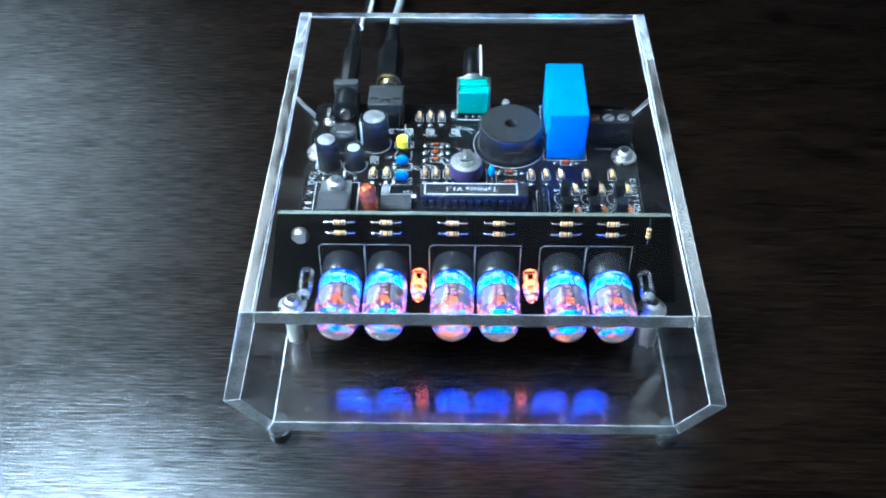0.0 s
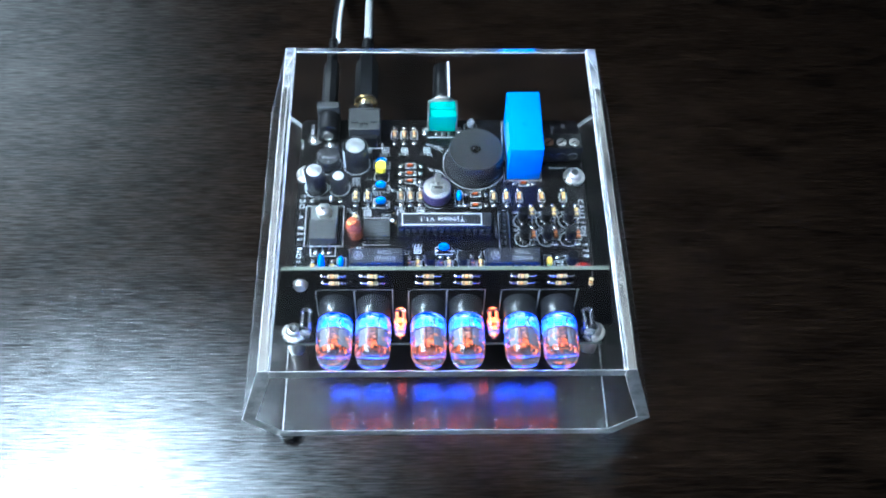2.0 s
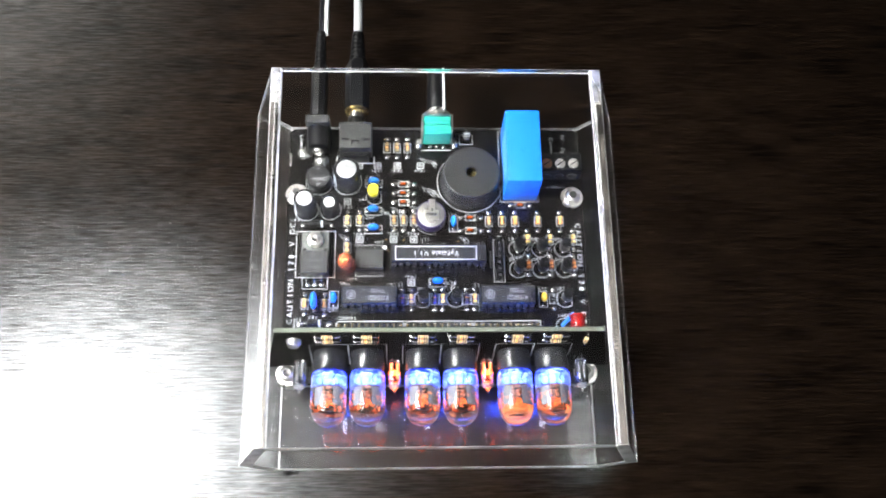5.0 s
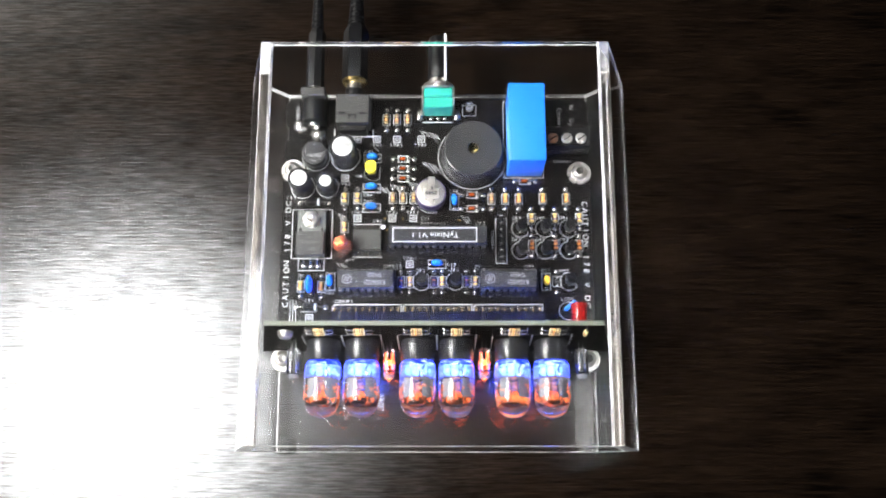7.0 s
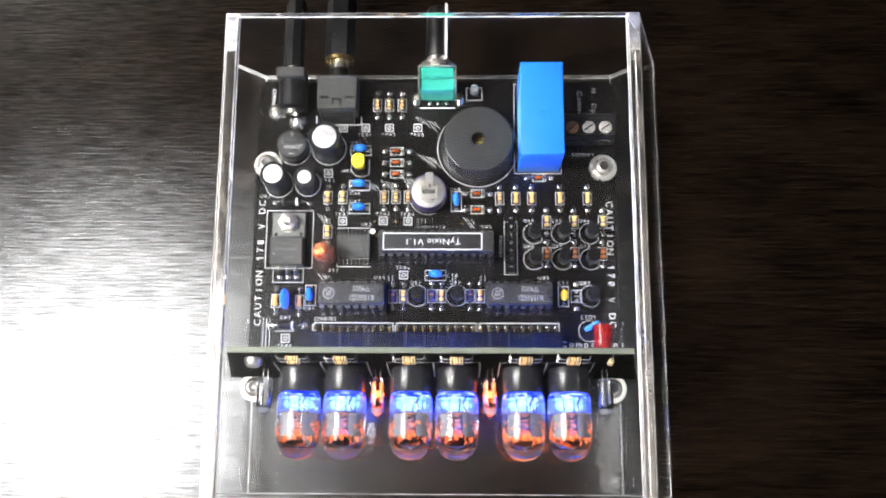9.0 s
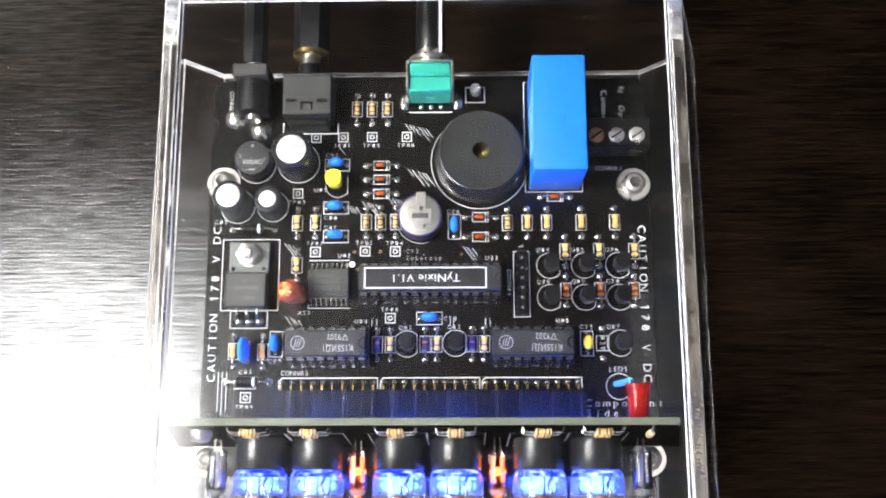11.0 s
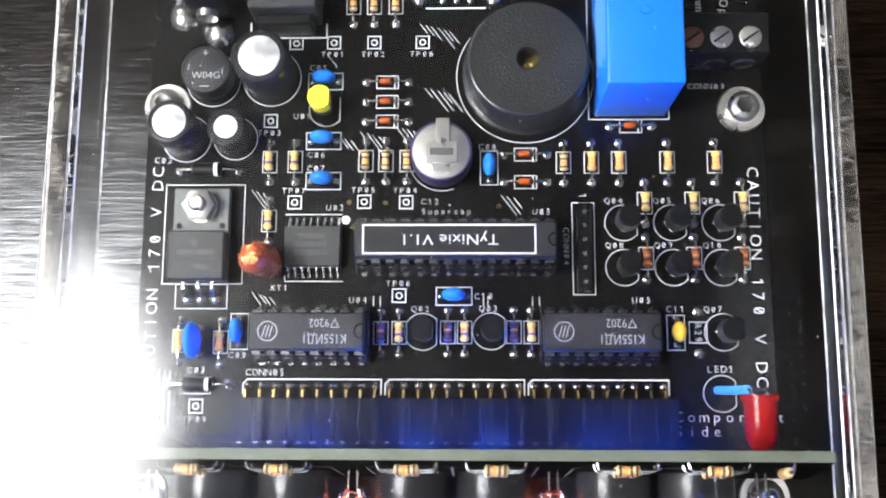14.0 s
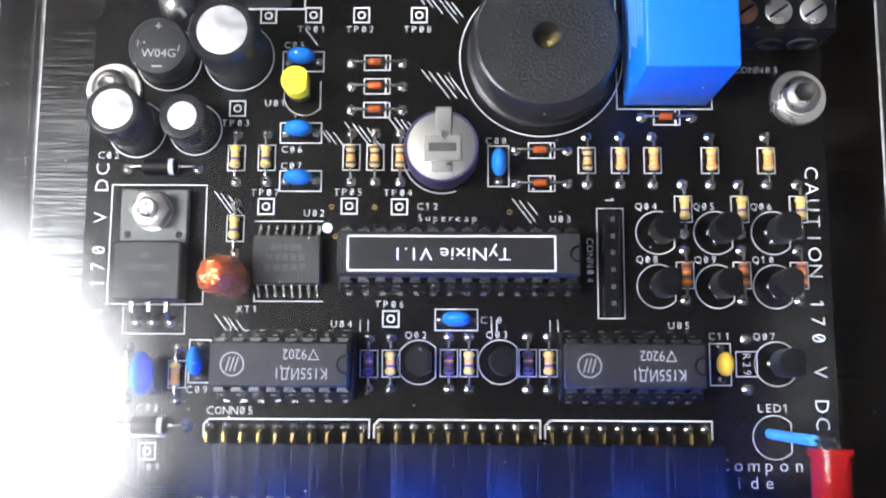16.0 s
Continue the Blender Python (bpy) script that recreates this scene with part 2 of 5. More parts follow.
def mottled_glow(name, low, high, dim, bright, scale, gaps=0.0):
    """Uneven light; with gaps, clear glass between the glowing specks."""
    m = bpy.data.materials.new(name)
    m.use_nodes = True
    nt = m.node_tree
    info = nt.nodes.new("ShaderNodeObjectInfo")
    tc = nt.nodes.new("ShaderNodeTexCoord")
    n = nt.nodes.new("ShaderNodeTexNoise")
    n.noise_dimensions = "4D"
    n.inputs["Scale"].default_value, n.inputs["Detail"].default_value = scale, 3
    w = nt.nodes.new("ShaderNodeMath")
    w.operation = "MULTIPLY"
    w.inputs[1].default_value = 40.0
    nt.links.new(info.outputs["Random"], w.inputs[0])
    nt.links.new(w.outputs[0], n.inputs["W"])
    nt.links.new(tc.outputs["Object"], n.inputs["Vector"])
    mix = nt.nodes.new("ShaderNodeMix")
    mix.data_type = "RGBA"
    mix.inputs["A"].default_value, mix.inputs["B"].default_value = (*low, 1), (*high, 1)
    rng = nt.nodes.new("ShaderNodeMapRange")
    rng.inputs["From Min"].default_value, rng.inputs["From Max"].default_value = 0.45, 0.68
    nt.links.new(n.outputs["Fac"], rng.inputs["Value"])
    nt.links.new(rng.outputs[0], mix.inputs["Factor"])
    power = nt.nodes.new("ShaderNodeMapRange")
    power.inputs["To Min"].default_value, power.inputs["To Max"].default_value = dim, bright
    nt.links.new(rng.outputs[0], power.inputs["Value"])
    em = nt.nodes.new("ShaderNodeEmission")
    nt.links.new(mix.outputs["Result"], em.inputs["Color"])
    nt.links.new(power.outputs[0], em.inputs["Strength"])
    out = nt.nodes["Material Output"]
    nt.links.new(em.outputs[0], out.inputs["Surface"])
    if gaps:
        clear = nt.nodes.new("ShaderNodeBsdfTransparent")
        mask = nt.nodes.new("ShaderNodeMapRange")
        mask.inputs["From Min"].default_value, mask.inputs["From Max"].default_value = gaps - 0.24, gaps
        nt.links.new(n.outputs["Fac"], mask.inputs["Value"])
        both = nt.nodes.new("ShaderNodeMixShader")
        nt.links.new(mask.outputs[0], both.inputs[0])
        nt.links.new(clear.outputs[0], both.inputs[1])
        nt.links.new(em.outputs[0], both.inputs[2])
        nt.links.new(both.outputs[0], out.inputs["Surface"])
    return m


WOOD = wood_material()
WALL = material("wall_paint", (0.13, 0.127, 0.122), 0.8, vary=0.06, scale=3)
CEILING = material("ceiling_paint", (0.3, 0.295, 0.285), 0.8, vary=0.04, scale=3)
FLOOR = material("floor_wood", (0.16, 0.11, 0.07), 0.5, vary=0.2, scale=6, stretch=(0.2, 3, 1))
ACRYLIC = material("clear_acrylic", (0.985, 0.99, 0.99), 0.0, transmission=1.0, ior=1.49, coat=0.12)
ACRYLIC.node_tree.nodes["Principled BSDF"].inputs["Coat Roughness"].default_value = 0.2
ACRYLIC_EDGE = sawn_edge("sawn_acrylic_edge", 0.42, 0.74)
ACRYLIC_SEAM = sawn_edge("glued_acrylic_edge", 0.12, 0.4)
ACRYLIC_BACK = sawn_edge("polished_acrylic_edge", 0.0, 0.05)
ACRYLIC_TOP = chipped_edge()
# Bright glints along the panel edges, painted as whitish frost.
ACRYLIC_LINE = sawn_edge("painted_edge_glint", 0.3, 0.8)
GLASS = material("tube_glass", (0.97, 0.98, 1.0), 0.02, transmission=1.0, ior=1.47)
PCB = material("black_solder_mask", (0.0042, 0.0036, 0.0033), 0.2, vary=0.25, scale=120, bump=0.1, bump_scale=220, specular=0.4)
PCB_MATT = material("matt_black_solder_mask", (0.0042, 0.0036, 0.0033), 0.9, vary=0.25, scale=120, specular=0.0)
PCB_EDGE = material("fibreglass_board_edge", (0.16, 0.18, 0.14), 0.6, vary=0.15, scale=500)
SILK = material("white_silkscreen", (0.7, 0.71, 0.72), 0.6)
TRACE = material("masked_copper_trace", (0.02, 0.019, 0.017), 0.3)
BLACK = material("black_moulded_plastic", (0.0045, 0.0045, 0.005), 0.3, specular=0.35, vary=0.2, scale=500, bump=0.15, bump_scale=1800)
CHIP = material("chip_epoxy", (0.014, 0.014, 0.015), 0.42, specular=0.35, vary=0.12, scale=900, bump=0.2, bump_scale=2500)
EPOXY = material("matt_grey_epoxy", (0.024, 0.024, 0.023), 0.5, specular=0.35, vary=0.18, scale=700, bump=0.3, bump_scale=2200)
BUZZ = material("speckled_buzzer_plastic", (0.013, 0.0132, 0.0125), 0.3, specular=0.42, vary=1.0, scale=2400, bump=1.0, bump_scale=2400, bump_dist=0.0004)
SOCKET = material("dark_socket_plastic", (0.005, 0.005, 0.006), 0.22, specular=0.5, vary=0.3, scale=300, stretch=(6, 0.3, 1), bump=0.22, bump_scale=120, bump_dist=0.0003, rough_vary=0.1)
MARKING = material("faint_laser_marking", (0.05, 0.05, 0.047), 0.6)
GREYPRINT = material("pale_laser_marking", (0.3, 0.3, 0.31), 0.6)
SOLDER = material("tinned_lead", (0.66, 0.65, 0.63), 0.25, metal=1.0, bump=0.3, bump_scale=900)
TIN = material("dull_tinned_leg", (0.17, 0.165, 0.16), 0.3, metal=1.0, vary=0.3, scale=700)
STEEL = material("stainless_steel", (0.76, 0.73, 0.69), 0.32, metal=1.0, rough_vary=0.08, scale=300)
ALU = material("capacitor_aluminium", (0.62, 0.62, 0.63), 0.42, metal=1.0, vary=0.2, rough_vary=0.1, scale=420)
GOLD = material("gold_plated_pin", (0.85, 0.62, 0.25), 0.25, metal=1.0)
BRASS = material("brass", (0.75, 0.6, 0.22), 0.25, metal=1.0)
COPPER = material("copper_foil_wrap", (0.95, 0.2, 0.07), 0.2, metal=0.75, vary=0.4, scale=380, bump=1.0, bump_scale=300, bump_dist=0.0009, coat=1.0)
RELAY = material("blue_relay_plastic", (0.008, 0.135, 0.58), 0.36, vary=0.05, scale=300, bump=0.05)
RELAY_PRINT = material("faint_relay_print", (0.12, 0.32, 0.72), 0.5)
BLUE_CAP = material("blue_dipped_capacitor", (0.015, 0.15, 0.55), 0.22, vary=0.08, coat=0.4)
YELLOW = material("yellow_paint", (0.85, 0.72, 0.02), 0.4, vary=0.08)
AMBER_CAP = material("amber_dipped_capacitor", (0.75, 0.45, 0.04), 0.25)
GREEN = material("teal_potentiometer_plastic", (0.02, 0.26, 0.20), 0.35, vary=0.06)
PURPLE = material("purple_capacitor_sleeve", (0.035, 0.025, 0.085), 0.3)
SLEEVE = material("black_capacitor_sleeve", (0.012, 0.012, 0.014), 0.25, coat=0.4)
STRIPE = material("pale_sleeve_stripe", (0.5, 0.55, 0.62), 0.35)
BEIGE = material("beige_resistor_lacquer", (0.46, 0.35, 0.18), 0.35, coat=0.3)
RUST = material("reddish_resistor_lacquer", (0.4, 0.12, 0.05), 0.35, coat=0.3)
BLUE_BODY = material("dark_blue_resistor_lacquer", (0.06, 0.06, 0.2), 0.35, coat=0.3)
BAND_Y = material("gold_band", (0.62, 0.4, 0.05), 0.35)
# Glow added low in each tube, to strengthen its blue reflection below.
LOW_BLUE = mottled_glow("added_low_blue_glow", (0.0, 0.012, 1.0), (0.01, 0.04, 1.0), 3.0, 9.0, 500.0, gaps=0.78)
BAND_O = material("orange_band", (0.8, 0.26, 0.03), 0.4)
BAND_B = material("brown_band", (0.08, 0.035, 0.015), 0.4)
BAND_V = material("violet_band", (0.1, 0.04, 0.16), 0.4)
DIODE_GLASS = material("orange_diode_glass", (0.32, 0.062, 0.01), 0.12, vary=0.4, scale=900, coat=0.6)
RED_LED = material("red_led_epoxy", (0.42, 0.012, 0.01), 0.15, transmission=0.6, ior=1.5)
BLUE_SLEEVE = material("pale_blue_sleeving", (0.06, 0.3, 0.75), 0.4)
CLEAR_LED = material("water_clear_epoxy", (0.9, 0.92, 0.95), 0.1, transmission=0.85, ior=1.5)
FOOT_CLEAR = material("clear_rubber_foot", (0.75, 0.76, 0.77), 0.1, transmission=0.97, ior=1.48)
GREY_CABLE = material("grey_cable_jacket", (0.42, 0.43, 0.44), 0.45)
COPPER_SCREW = material("browned_screw_metal", (0.32, 0.17, 0.11), 0.35, metal=1.0)
WHITE_PLASTIC = material("white_plastic", (0.8, 0.8, 0.8), 0.4)
ANODE = material("grey_anode_plate", (0.17, 0.17, 0.18), 0.55, metal=0.2, vary=0.12, scale=600)
# Also colours the rim rings and back dots added to the tubes.
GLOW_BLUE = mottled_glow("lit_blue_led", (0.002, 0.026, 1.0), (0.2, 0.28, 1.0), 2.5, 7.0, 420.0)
NEON_GLOW = mottled_glow("neon_glow", (1.0, 0.05, 0.01), (1.0, 0.17, 0.035), 0.35, 1.5, 900.0, gaps=0.8)
# Blue LED light scattered in the glass, imitated by a speckled glowing shell.
BLUE_HAZE = mottled_glow("blue_haze_glow", (0.001, 0.018, 1.0), (0.22, 0.29, 1.0), 1.0, 4.4, 560.0, gaps=0.7)
GLOW_CORE = material("lit_blue_led_die", (0.3, 0.5, 1.0), 0.4, emit=9.0, emit_color=(0.3, 0.3, 1.0))
GLOW_ORANGE = material("lit_neon_cathode", (1.0, 0.25, 0.06), 0.4, emit=2.4, emit_color=(1.0, 0.11, 0.025))
NEON_ORANGE = material("lit_neon_electrode", (1.0, 0.3, 0.1), 0.4, emit=1.6, emit_color=(1.0, 0.09, 0.012))
DIM_ORANGE = material("dim_neon_cathode", (0.9, 0.5, 0.4), 0.4, metal=0.5, emit=0.45, emit_color=(1.0, 0.2, 0.08))

MM = 0.001
ZB = 23.5          # top of the main circuit board over the table, in mm


# ---- mesh helpers (all in mm) ----
def finish(name, bm, mat, sharp=38):
    bmesh.ops.recalc_face_normals(bm, faces=bm.faces)
    for v in bm.verts:
        v.co *= MM
    me = bpy.data.meshes.new(name)
    bm.to_mesh(me)
    bm.free()
    for m in (mat if isinstance(mat, (list, tuple)) else [mat]):
        me.materials.append(m)
    for p in me.polygons:
        p.use_smooth = True
    me.set_sharp_from_angle(angle=radians(sharp))
    return me


def part(name, bm, mat, parent, label="", shadow=True):
    ob = new(name, finish(name, bm, mat))
    ob.parent = parent
    ob.visible_shadow = shadow
    if label:
        ob["label"] = label
    return ob


def thing(name, label, category, x=0, y=0, z=0, rz=0, group="", kind="", rx=0, ry=0):
    ob = new(name)
    ob.empty_display_size = 0.002
    ob.matrix_basis = pose(x * MM, y * MM, z * MM, rx, ry, rz)
    return tagged(ob, label, category, group, kind)


def box(bm, x0, x1, y0, y1, z0, z1, bevel=0.0, seg=1):
    r = bmesh.ops.create_cube(bm, size=1.0)
    vs = r["verts"]
    for v in vs:
        v.co = Vector((x0 + (v.co.x + 0.5) * (x1 - x0), y0 + (v.co.y + 0.5) * (y1 - y0), z0 + (v.co.z + 0.5) * (z1 - z0)))
    if bevel:
        es = list({e for v in vs for e in v.link_edges})
        bmesh.ops.bevel(bm, geom=es, offset=bevel, segments=seg, profile=0.5, affect="EDGES")
    return bm


AXES = {"z": Matrix.Identity(4), "y": Matrix.Rotation(radians(-90), 4, "X"), "x": Matrix.Rotation(radians(90), 4, "Y"),
        "-y": Matrix.Rotation(radians(90), 4, "X")}


def lathe(bm, profile, seg=24, at=(0, 0, 0), axis="z", squash=(1, 1)):
    """Turns (radius, height) pairs round an axis; closes the ends that touch it or caps them."""
    m = Matrix.Translation(at) @ AXES[axis]
    rings = []
    for r, h in profile:
        if r < 1e-6:
            rings.append([bm.verts.new(m @ Vector((0, 0, h)))])
        else:
            rings.append([bm.verts.new(m @ Vector((r * squash[0] * math.cos(2 * math.pi * k / seg), r * squash[1] * math.sin(2 * math.pi * k / seg), h))) for k in range(seg)])
    for a, b in zip(rings, rings[1:]):
        for k in range(seg):
            j = (k + 1) % seg
            if len(a) == 1 and len(b) == 1:
                continue
            if len(a) == 1:
                bm.faces.new((a[0], b[k], b[j]))
            elif len(b) == 1:
                bm.faces.new((a[k], b[0], a[j]))
            else:
                bm.faces.new((a[k], b[k], b[j], a[j]))
    if len(rings[0]) > 1 and len(rings[-1]) > 1 and abs(profile[0][1] - profile[-1][1]) < 1e-6:
        for k in range(seg):
            j = (k + 1) % seg
            bm.faces.new((rings[-1][k], rings[0][k], rings[0][j], rings[-1][j]))
    else:
        for ring in (rings[0], rings[-1]):
            if len(ring) > 1:
                bm.faces.new(ring)
    return bm


def cyl(bm, r, h0, h1, at=(0, 0, 0), axis="z", seg=20, bevel=0.0):
    if bevel:
        return lathe(bm, [(r - bevel, h0), (r, h0 + bevel), (r, h1 - bevel), (r - bevel, h1)], seg, at, axis)
    return lathe(bm, [(r, h0), (r, h1)], seg, at, axis)


def wire(bm, pts, r, seg=8, closed=False):
    """A round wire through points."""
    pts = [Vector(p) for p in pts]
    rings = []
    n = len(pts)
    for i, p in enumerate(pts):
        a = pts[i - 1] if (i > 0 or closed) else p
        b = pts[(i + 1) % n] if (i < n - 1 or closed) else p
        d = (b - a).normalized()
        up = Vector((0, 0, 1)) if abs(d.z) < 0.9 else Vector((0, 1, 0))
        s = d.cross(up).normalized()
        u = s.cross(d)
        rings.append([bm.verts.new(p + r * (s * math.cos(2 * math.pi * k / seg) + u * math.sin(2 * math.pi * k / seg))) for k in range(seg)])
    pairs = list(zip(rings, rings[1:])) + ([(rings[-1], rings[0])] if closed else [])
    for a, b in pairs:
        for k in range(seg):
            bm.faces.new((a[k], a[(k + 1) % seg], b[(k + 1) % seg], b[k]))
    if not closed:
        bm.faces.new(rings[0])
        bm.faces.new(rings[-1])
    return bm


def bend(p0, p1, p2, n=6):
    """Points of a smooth bend from p0 over the corner p1 to p2."""
    p0, p1, p2 = Vector(p0), Vector(p1), Vector(p2)
    return [((1 - t) ** 2) * p0 + 2 * t * (1 - t) * p1 + t * t * p2 for t in [k / n for k in range(n + 1)]]


def prism(bm, poly, y0, y1):
    """A polygon in x and z, drawn out along y."""
    a = [bm.verts.new((x, y0, z)) for x, z in poly]
    b = [bm.verts.new((x, y1, z)) for x, z in poly]
    bm.faces.new(a)
    bm.faces.new(b[::-1])
    for k in range(len(poly)):
        j = (k + 1) % len(poly)
        bm.faces.new((a[j], a[k], b[k], b[j]))
    return bm


B = bmesh.new
TEXTS = []


MONO = []


def glyph_curve(name, body, size):
    cu = bpy.data.curves.new(name, "FONT")
    cu.body, cu.size, cu.align_x, cu.align_y = body, size, "CENTER", "CENTER"
    cu.extrude, cu.resolution_u = 0.00002, 2
    return cu


def lettering(body, x, y, z, size, parent, mat, rz=0, name="lettering", stretch=1.0, gap=1.0):
    """Printed words in an ordinary typeface."""
    cu = glyph_curve(name, body, size * MM)
    cu.space_character = gap
    TEXTS.append((new(name, cu), parent, mat, pose(x * MM, y * MM, z * MM, 0, 0, rz) @ Matrix.Diagonal((stretch, 1, 1, 1)), name))


def engraved(body, x, y, z, size, pitch, parent, mat, rz=0, align="CENTER", name="lettering"):
    """Words in thin letters of one width, as printed on circuit boards."""
    MONO.append((body, pose(x * MM, y * MM, z * MM, 0, 0, rz), size * MM, pitch * MM, align, parent, mat, name))


def set_lettering():
    """Turns all words into meshes."""
    glyphs = {}
    for ch in sorted({c for body, *_ in MONO for c in body if c != " "}):
        cu = glyph_curve("glyph", ch, 1.0)
        cu.align_y, cu.offset, cu.extrude = "BOTTOM_BASELINE", -0.011, 0.0
        glyphs[ch] = new("glyph", cu)
    dg = bpy.context.evaluated_depsgraph_get()
    shapes = {}
    for ch, ob in glyphs.items():
        me = bpy.data.meshes.new_from_object(ob.evaluated_get(dg))
        xs = [v.co.x for v in me.vertices]
        mid = (min(xs) + max(xs)) / 2
        shapes[ch] = ([(v.co.x - mid, v.co.y - 0.35) for v in me.vertices], [tuple(f.vertices) for f in me.polygons], max(xs) - min(xs))
        bpy.data.meshes.remove(me)
    if "0" in shapes:
        pts, polys, width = shapes["0"]
        k = len(pts)
        shapes["0"] = (pts + [(-0.12, -0.15), (-0.07, -0.2), (0.12, 0.15), (0.07, 0.2)], polys + [(k, k + 1, k + 2, k + 3)], width)
    if "1" in shapes:
        pts, polys, width = shapes["1"]
        k, xr = len(pts), max(p[0] for p in pts)
        shapes["1"] = (pts + [(xr - 0.02, 0.36), (xr - 0.24, 0.2), (xr - 0.24, 0.12), (xr - 0.02, 0.26)], polys + [(k, k + 1, k + 2, k + 3)], width + 0.1)
    for body, m, size, pitch, align, parent, mat, name in MONO:
        verts, faces = [], []
        start = -(len(body) - 1) / 2 * pitch if align == "CENTER" else pitch / 2
        for k, ch in enumerate(body):
            if ch == " ":
                continue
            pts, polys, width = shapes[ch]
            sx = min(1.0, 0.86 * pitch / (width * size))
            base = len(verts)
            verts += [m @ Vector((start + k * pitch + px * size * sx, py * size, 0)) for px, py in pts]
            faces += [tuple(base + i for i in f) for f in polys]
        me = bpy.data.meshes.new(name)
        me.from_pydata(verts, [], faces)
        me.materials.append(mat)
        new(name, me).parent = parent
    for ob, parent, mat, m, name in TEXTS:
        me = bpy.data.meshes.new_from_object(ob.evaluated_get(dg))
        me.transform(m)
        me.materials.clear()
        me.materials.append(mat)
        new(name, me).parent = parent
    for ob in [*glyphs.values(), *[t[0] for t in TEXTS]]:
        cu = ob.data
        bpy.data.objects.remove(ob)
        bpy.data.curves.remove(cu)


# ---- room and table ----
def slab(name, x0, x1, y0, y1, z0, z1, mat, label, category):
    ob = new(name, finish(name, box(B(), x0, x1, y0, y1, z0, z1), mat))
    return tagged(ob, label, category, kind="structure")


slab("floor", -2000, 2000, -2000, 2000, -780, -740, FLOOR, "brown wooden floor below the table", "floor")
slab("ceiling", -2100, 2100, -2100, 2100, 1760, 1800, CEILING, "plain grey ceiling above the table", "ceiling")
slab("wall_north", -2000, 2000, 2000, 2100, -740, 1760, WALL, "plain painted wall", "wall")
slab("wall_south", -2000, 2000, -2100, -2000, -740, 1760, WALL, "plain painted wall", "wall")
slab("wall_east", 2000, 2100, -2100, 2100, -740, 1760, WALL, "plain painted wall", "wall")
slab("wall_west", -2100, -2000, -2100, 2100, -740, 1760, WALL, "plain painted wall", "wall")

table = thing("table", "dark brown stained wooden table with fine open grain", "table")
part("tabletop", box(B(), -800, 700, -450, 520, -32, 0, 3, 2), WOOD, table)
for lx in (-750, 650):
    for ly in (-400, 470):
        part("leg", box(B(), lx - 30, lx + 30, ly - 30, ly + 30, -740, -32, 2), WOOD, table)

# ---- acrylic case ----
CX, YF, YB = -0.7, -51.5, 86.0
case = thing("acrylic_case", "clear acrylic case open at both ends on short clear feet", "case")
RIGHT = [(60.0, 60.0), (71.7, 21.0), (60.6, 6.5)]          # outer half sections: top, knee, bottom
LEFT = [(60.0, 60.0), (70.3, 21.0), (59.6, 6.5)]
THICK = 4.4


def inset(half, t):
    """The inner half section, every face moved in by t."""
    pts = [(0.0, half[0][1])] + half + [(0.0, half[-1][1])]
    lines = []
    for (x0, z0), (x1, z1) in zip(pts, pts[1:]):
        d = Vector((x1 - x0, z1 - z0)).normalized()
        nrm = Vector((d.y, -d.x))
        nrm = -nrm if nrm.dot(Vector((x0, z0 - 30))) > 0 else nrm
        lines.append((Vector((x0, z0)) + nrm * t, d))
    out = []
    for (p, d), (q, e) in zip(lines, lines[1:]):
        k = (q - p).cross(e) / d.cross(e)
        out.append(tuple(p + d * k))
    return out


G = 0.04


def edge_faces(me, top=False):
    for p in me.polygons:
        p.use_smooth = False
        rim = [(me.vertices[a].co - me.vertices[b].co).length for a, b in p.edge_keys]
        # Narrow bevels carry the painted edge glint.
        if p.area / max(rim) < 0.0004:
            p.material_index = 3
        elif p.normal.y < -0.9:
            p.material_index = 1
        elif p.normal.y > 0.9:
            p.material_index = 4
        elif top and p.normal.z > 0.9:
            p.material_index = 2


def panel(name, poly, label="", top=False, back=ACRYLIC_SEAM):
    bm = prism(B(), [(x + CX, z) for x, z in poly], YF, YB)
    bmesh.ops.bevel(bm, geom=[e for e in bm.edges], offset=0.18, segments=1, affect="EDGES")
    ob = part(name, bm, [ACRYLIC, ACRYLIC_EDGE, ACRYLIC_TOP, ACRYLIC_LINE, back], case, label, shadow=False)
    edge_faces(ob.data, top)


il, ir = inset(LEFT, THICK), inset(RIGHT, THICK)
panel("top_panel", [(-il[0][0] + G, 60.0 - THICK), (ir[0][0] - G, 60.0 - THICK), (ir[0][0] - G, 60.0), (-il[0][0] + G, 60.0)], back=ACRYLIC_BACK)
for s, o, i_ in ((-1, LEFT, il), (1, RIGHT, ir)):
    panel("side_panel", [(s * x, z) for x, z in ((o[0][0], 60.0), (i_[0][0], 60.0), (i_[0][0], 60.0 - THICK), (i_[1][0], i_[1][1] + G), (o[1][0], o[1][1] + G))], "clear side panel with scratched sawn edge", top=True)
    panel("chamfer_strip", [(s * x, z) for x, z in ((o[1][0], o[1][1] - G), (i_[1][0], i_[1][1] - G), (i_[2][0] + G, i_[2][1] + G), (o[2][0] + G, o[2][1] + G))])
panel("bottom_panel", [(-LEFT[2][0] + G, 6.5), (RIGHT[2][0] - G, 6.5), (ir[2][0] - G, 6.5 + THICK), (-il[2][0] + G, 6.5 + THICK)])
for fx, fy in ((-57.5, -49.0), (57.5, -49.0), (-57.5, 80), (57.5, 80)):
    part("foot", cyl(B(), 3.2, 0.0, 6.46, at=(fx, fy, 0), seg=24, bevel=0.4), FOOT_CLEAR, case, "short clear foot")

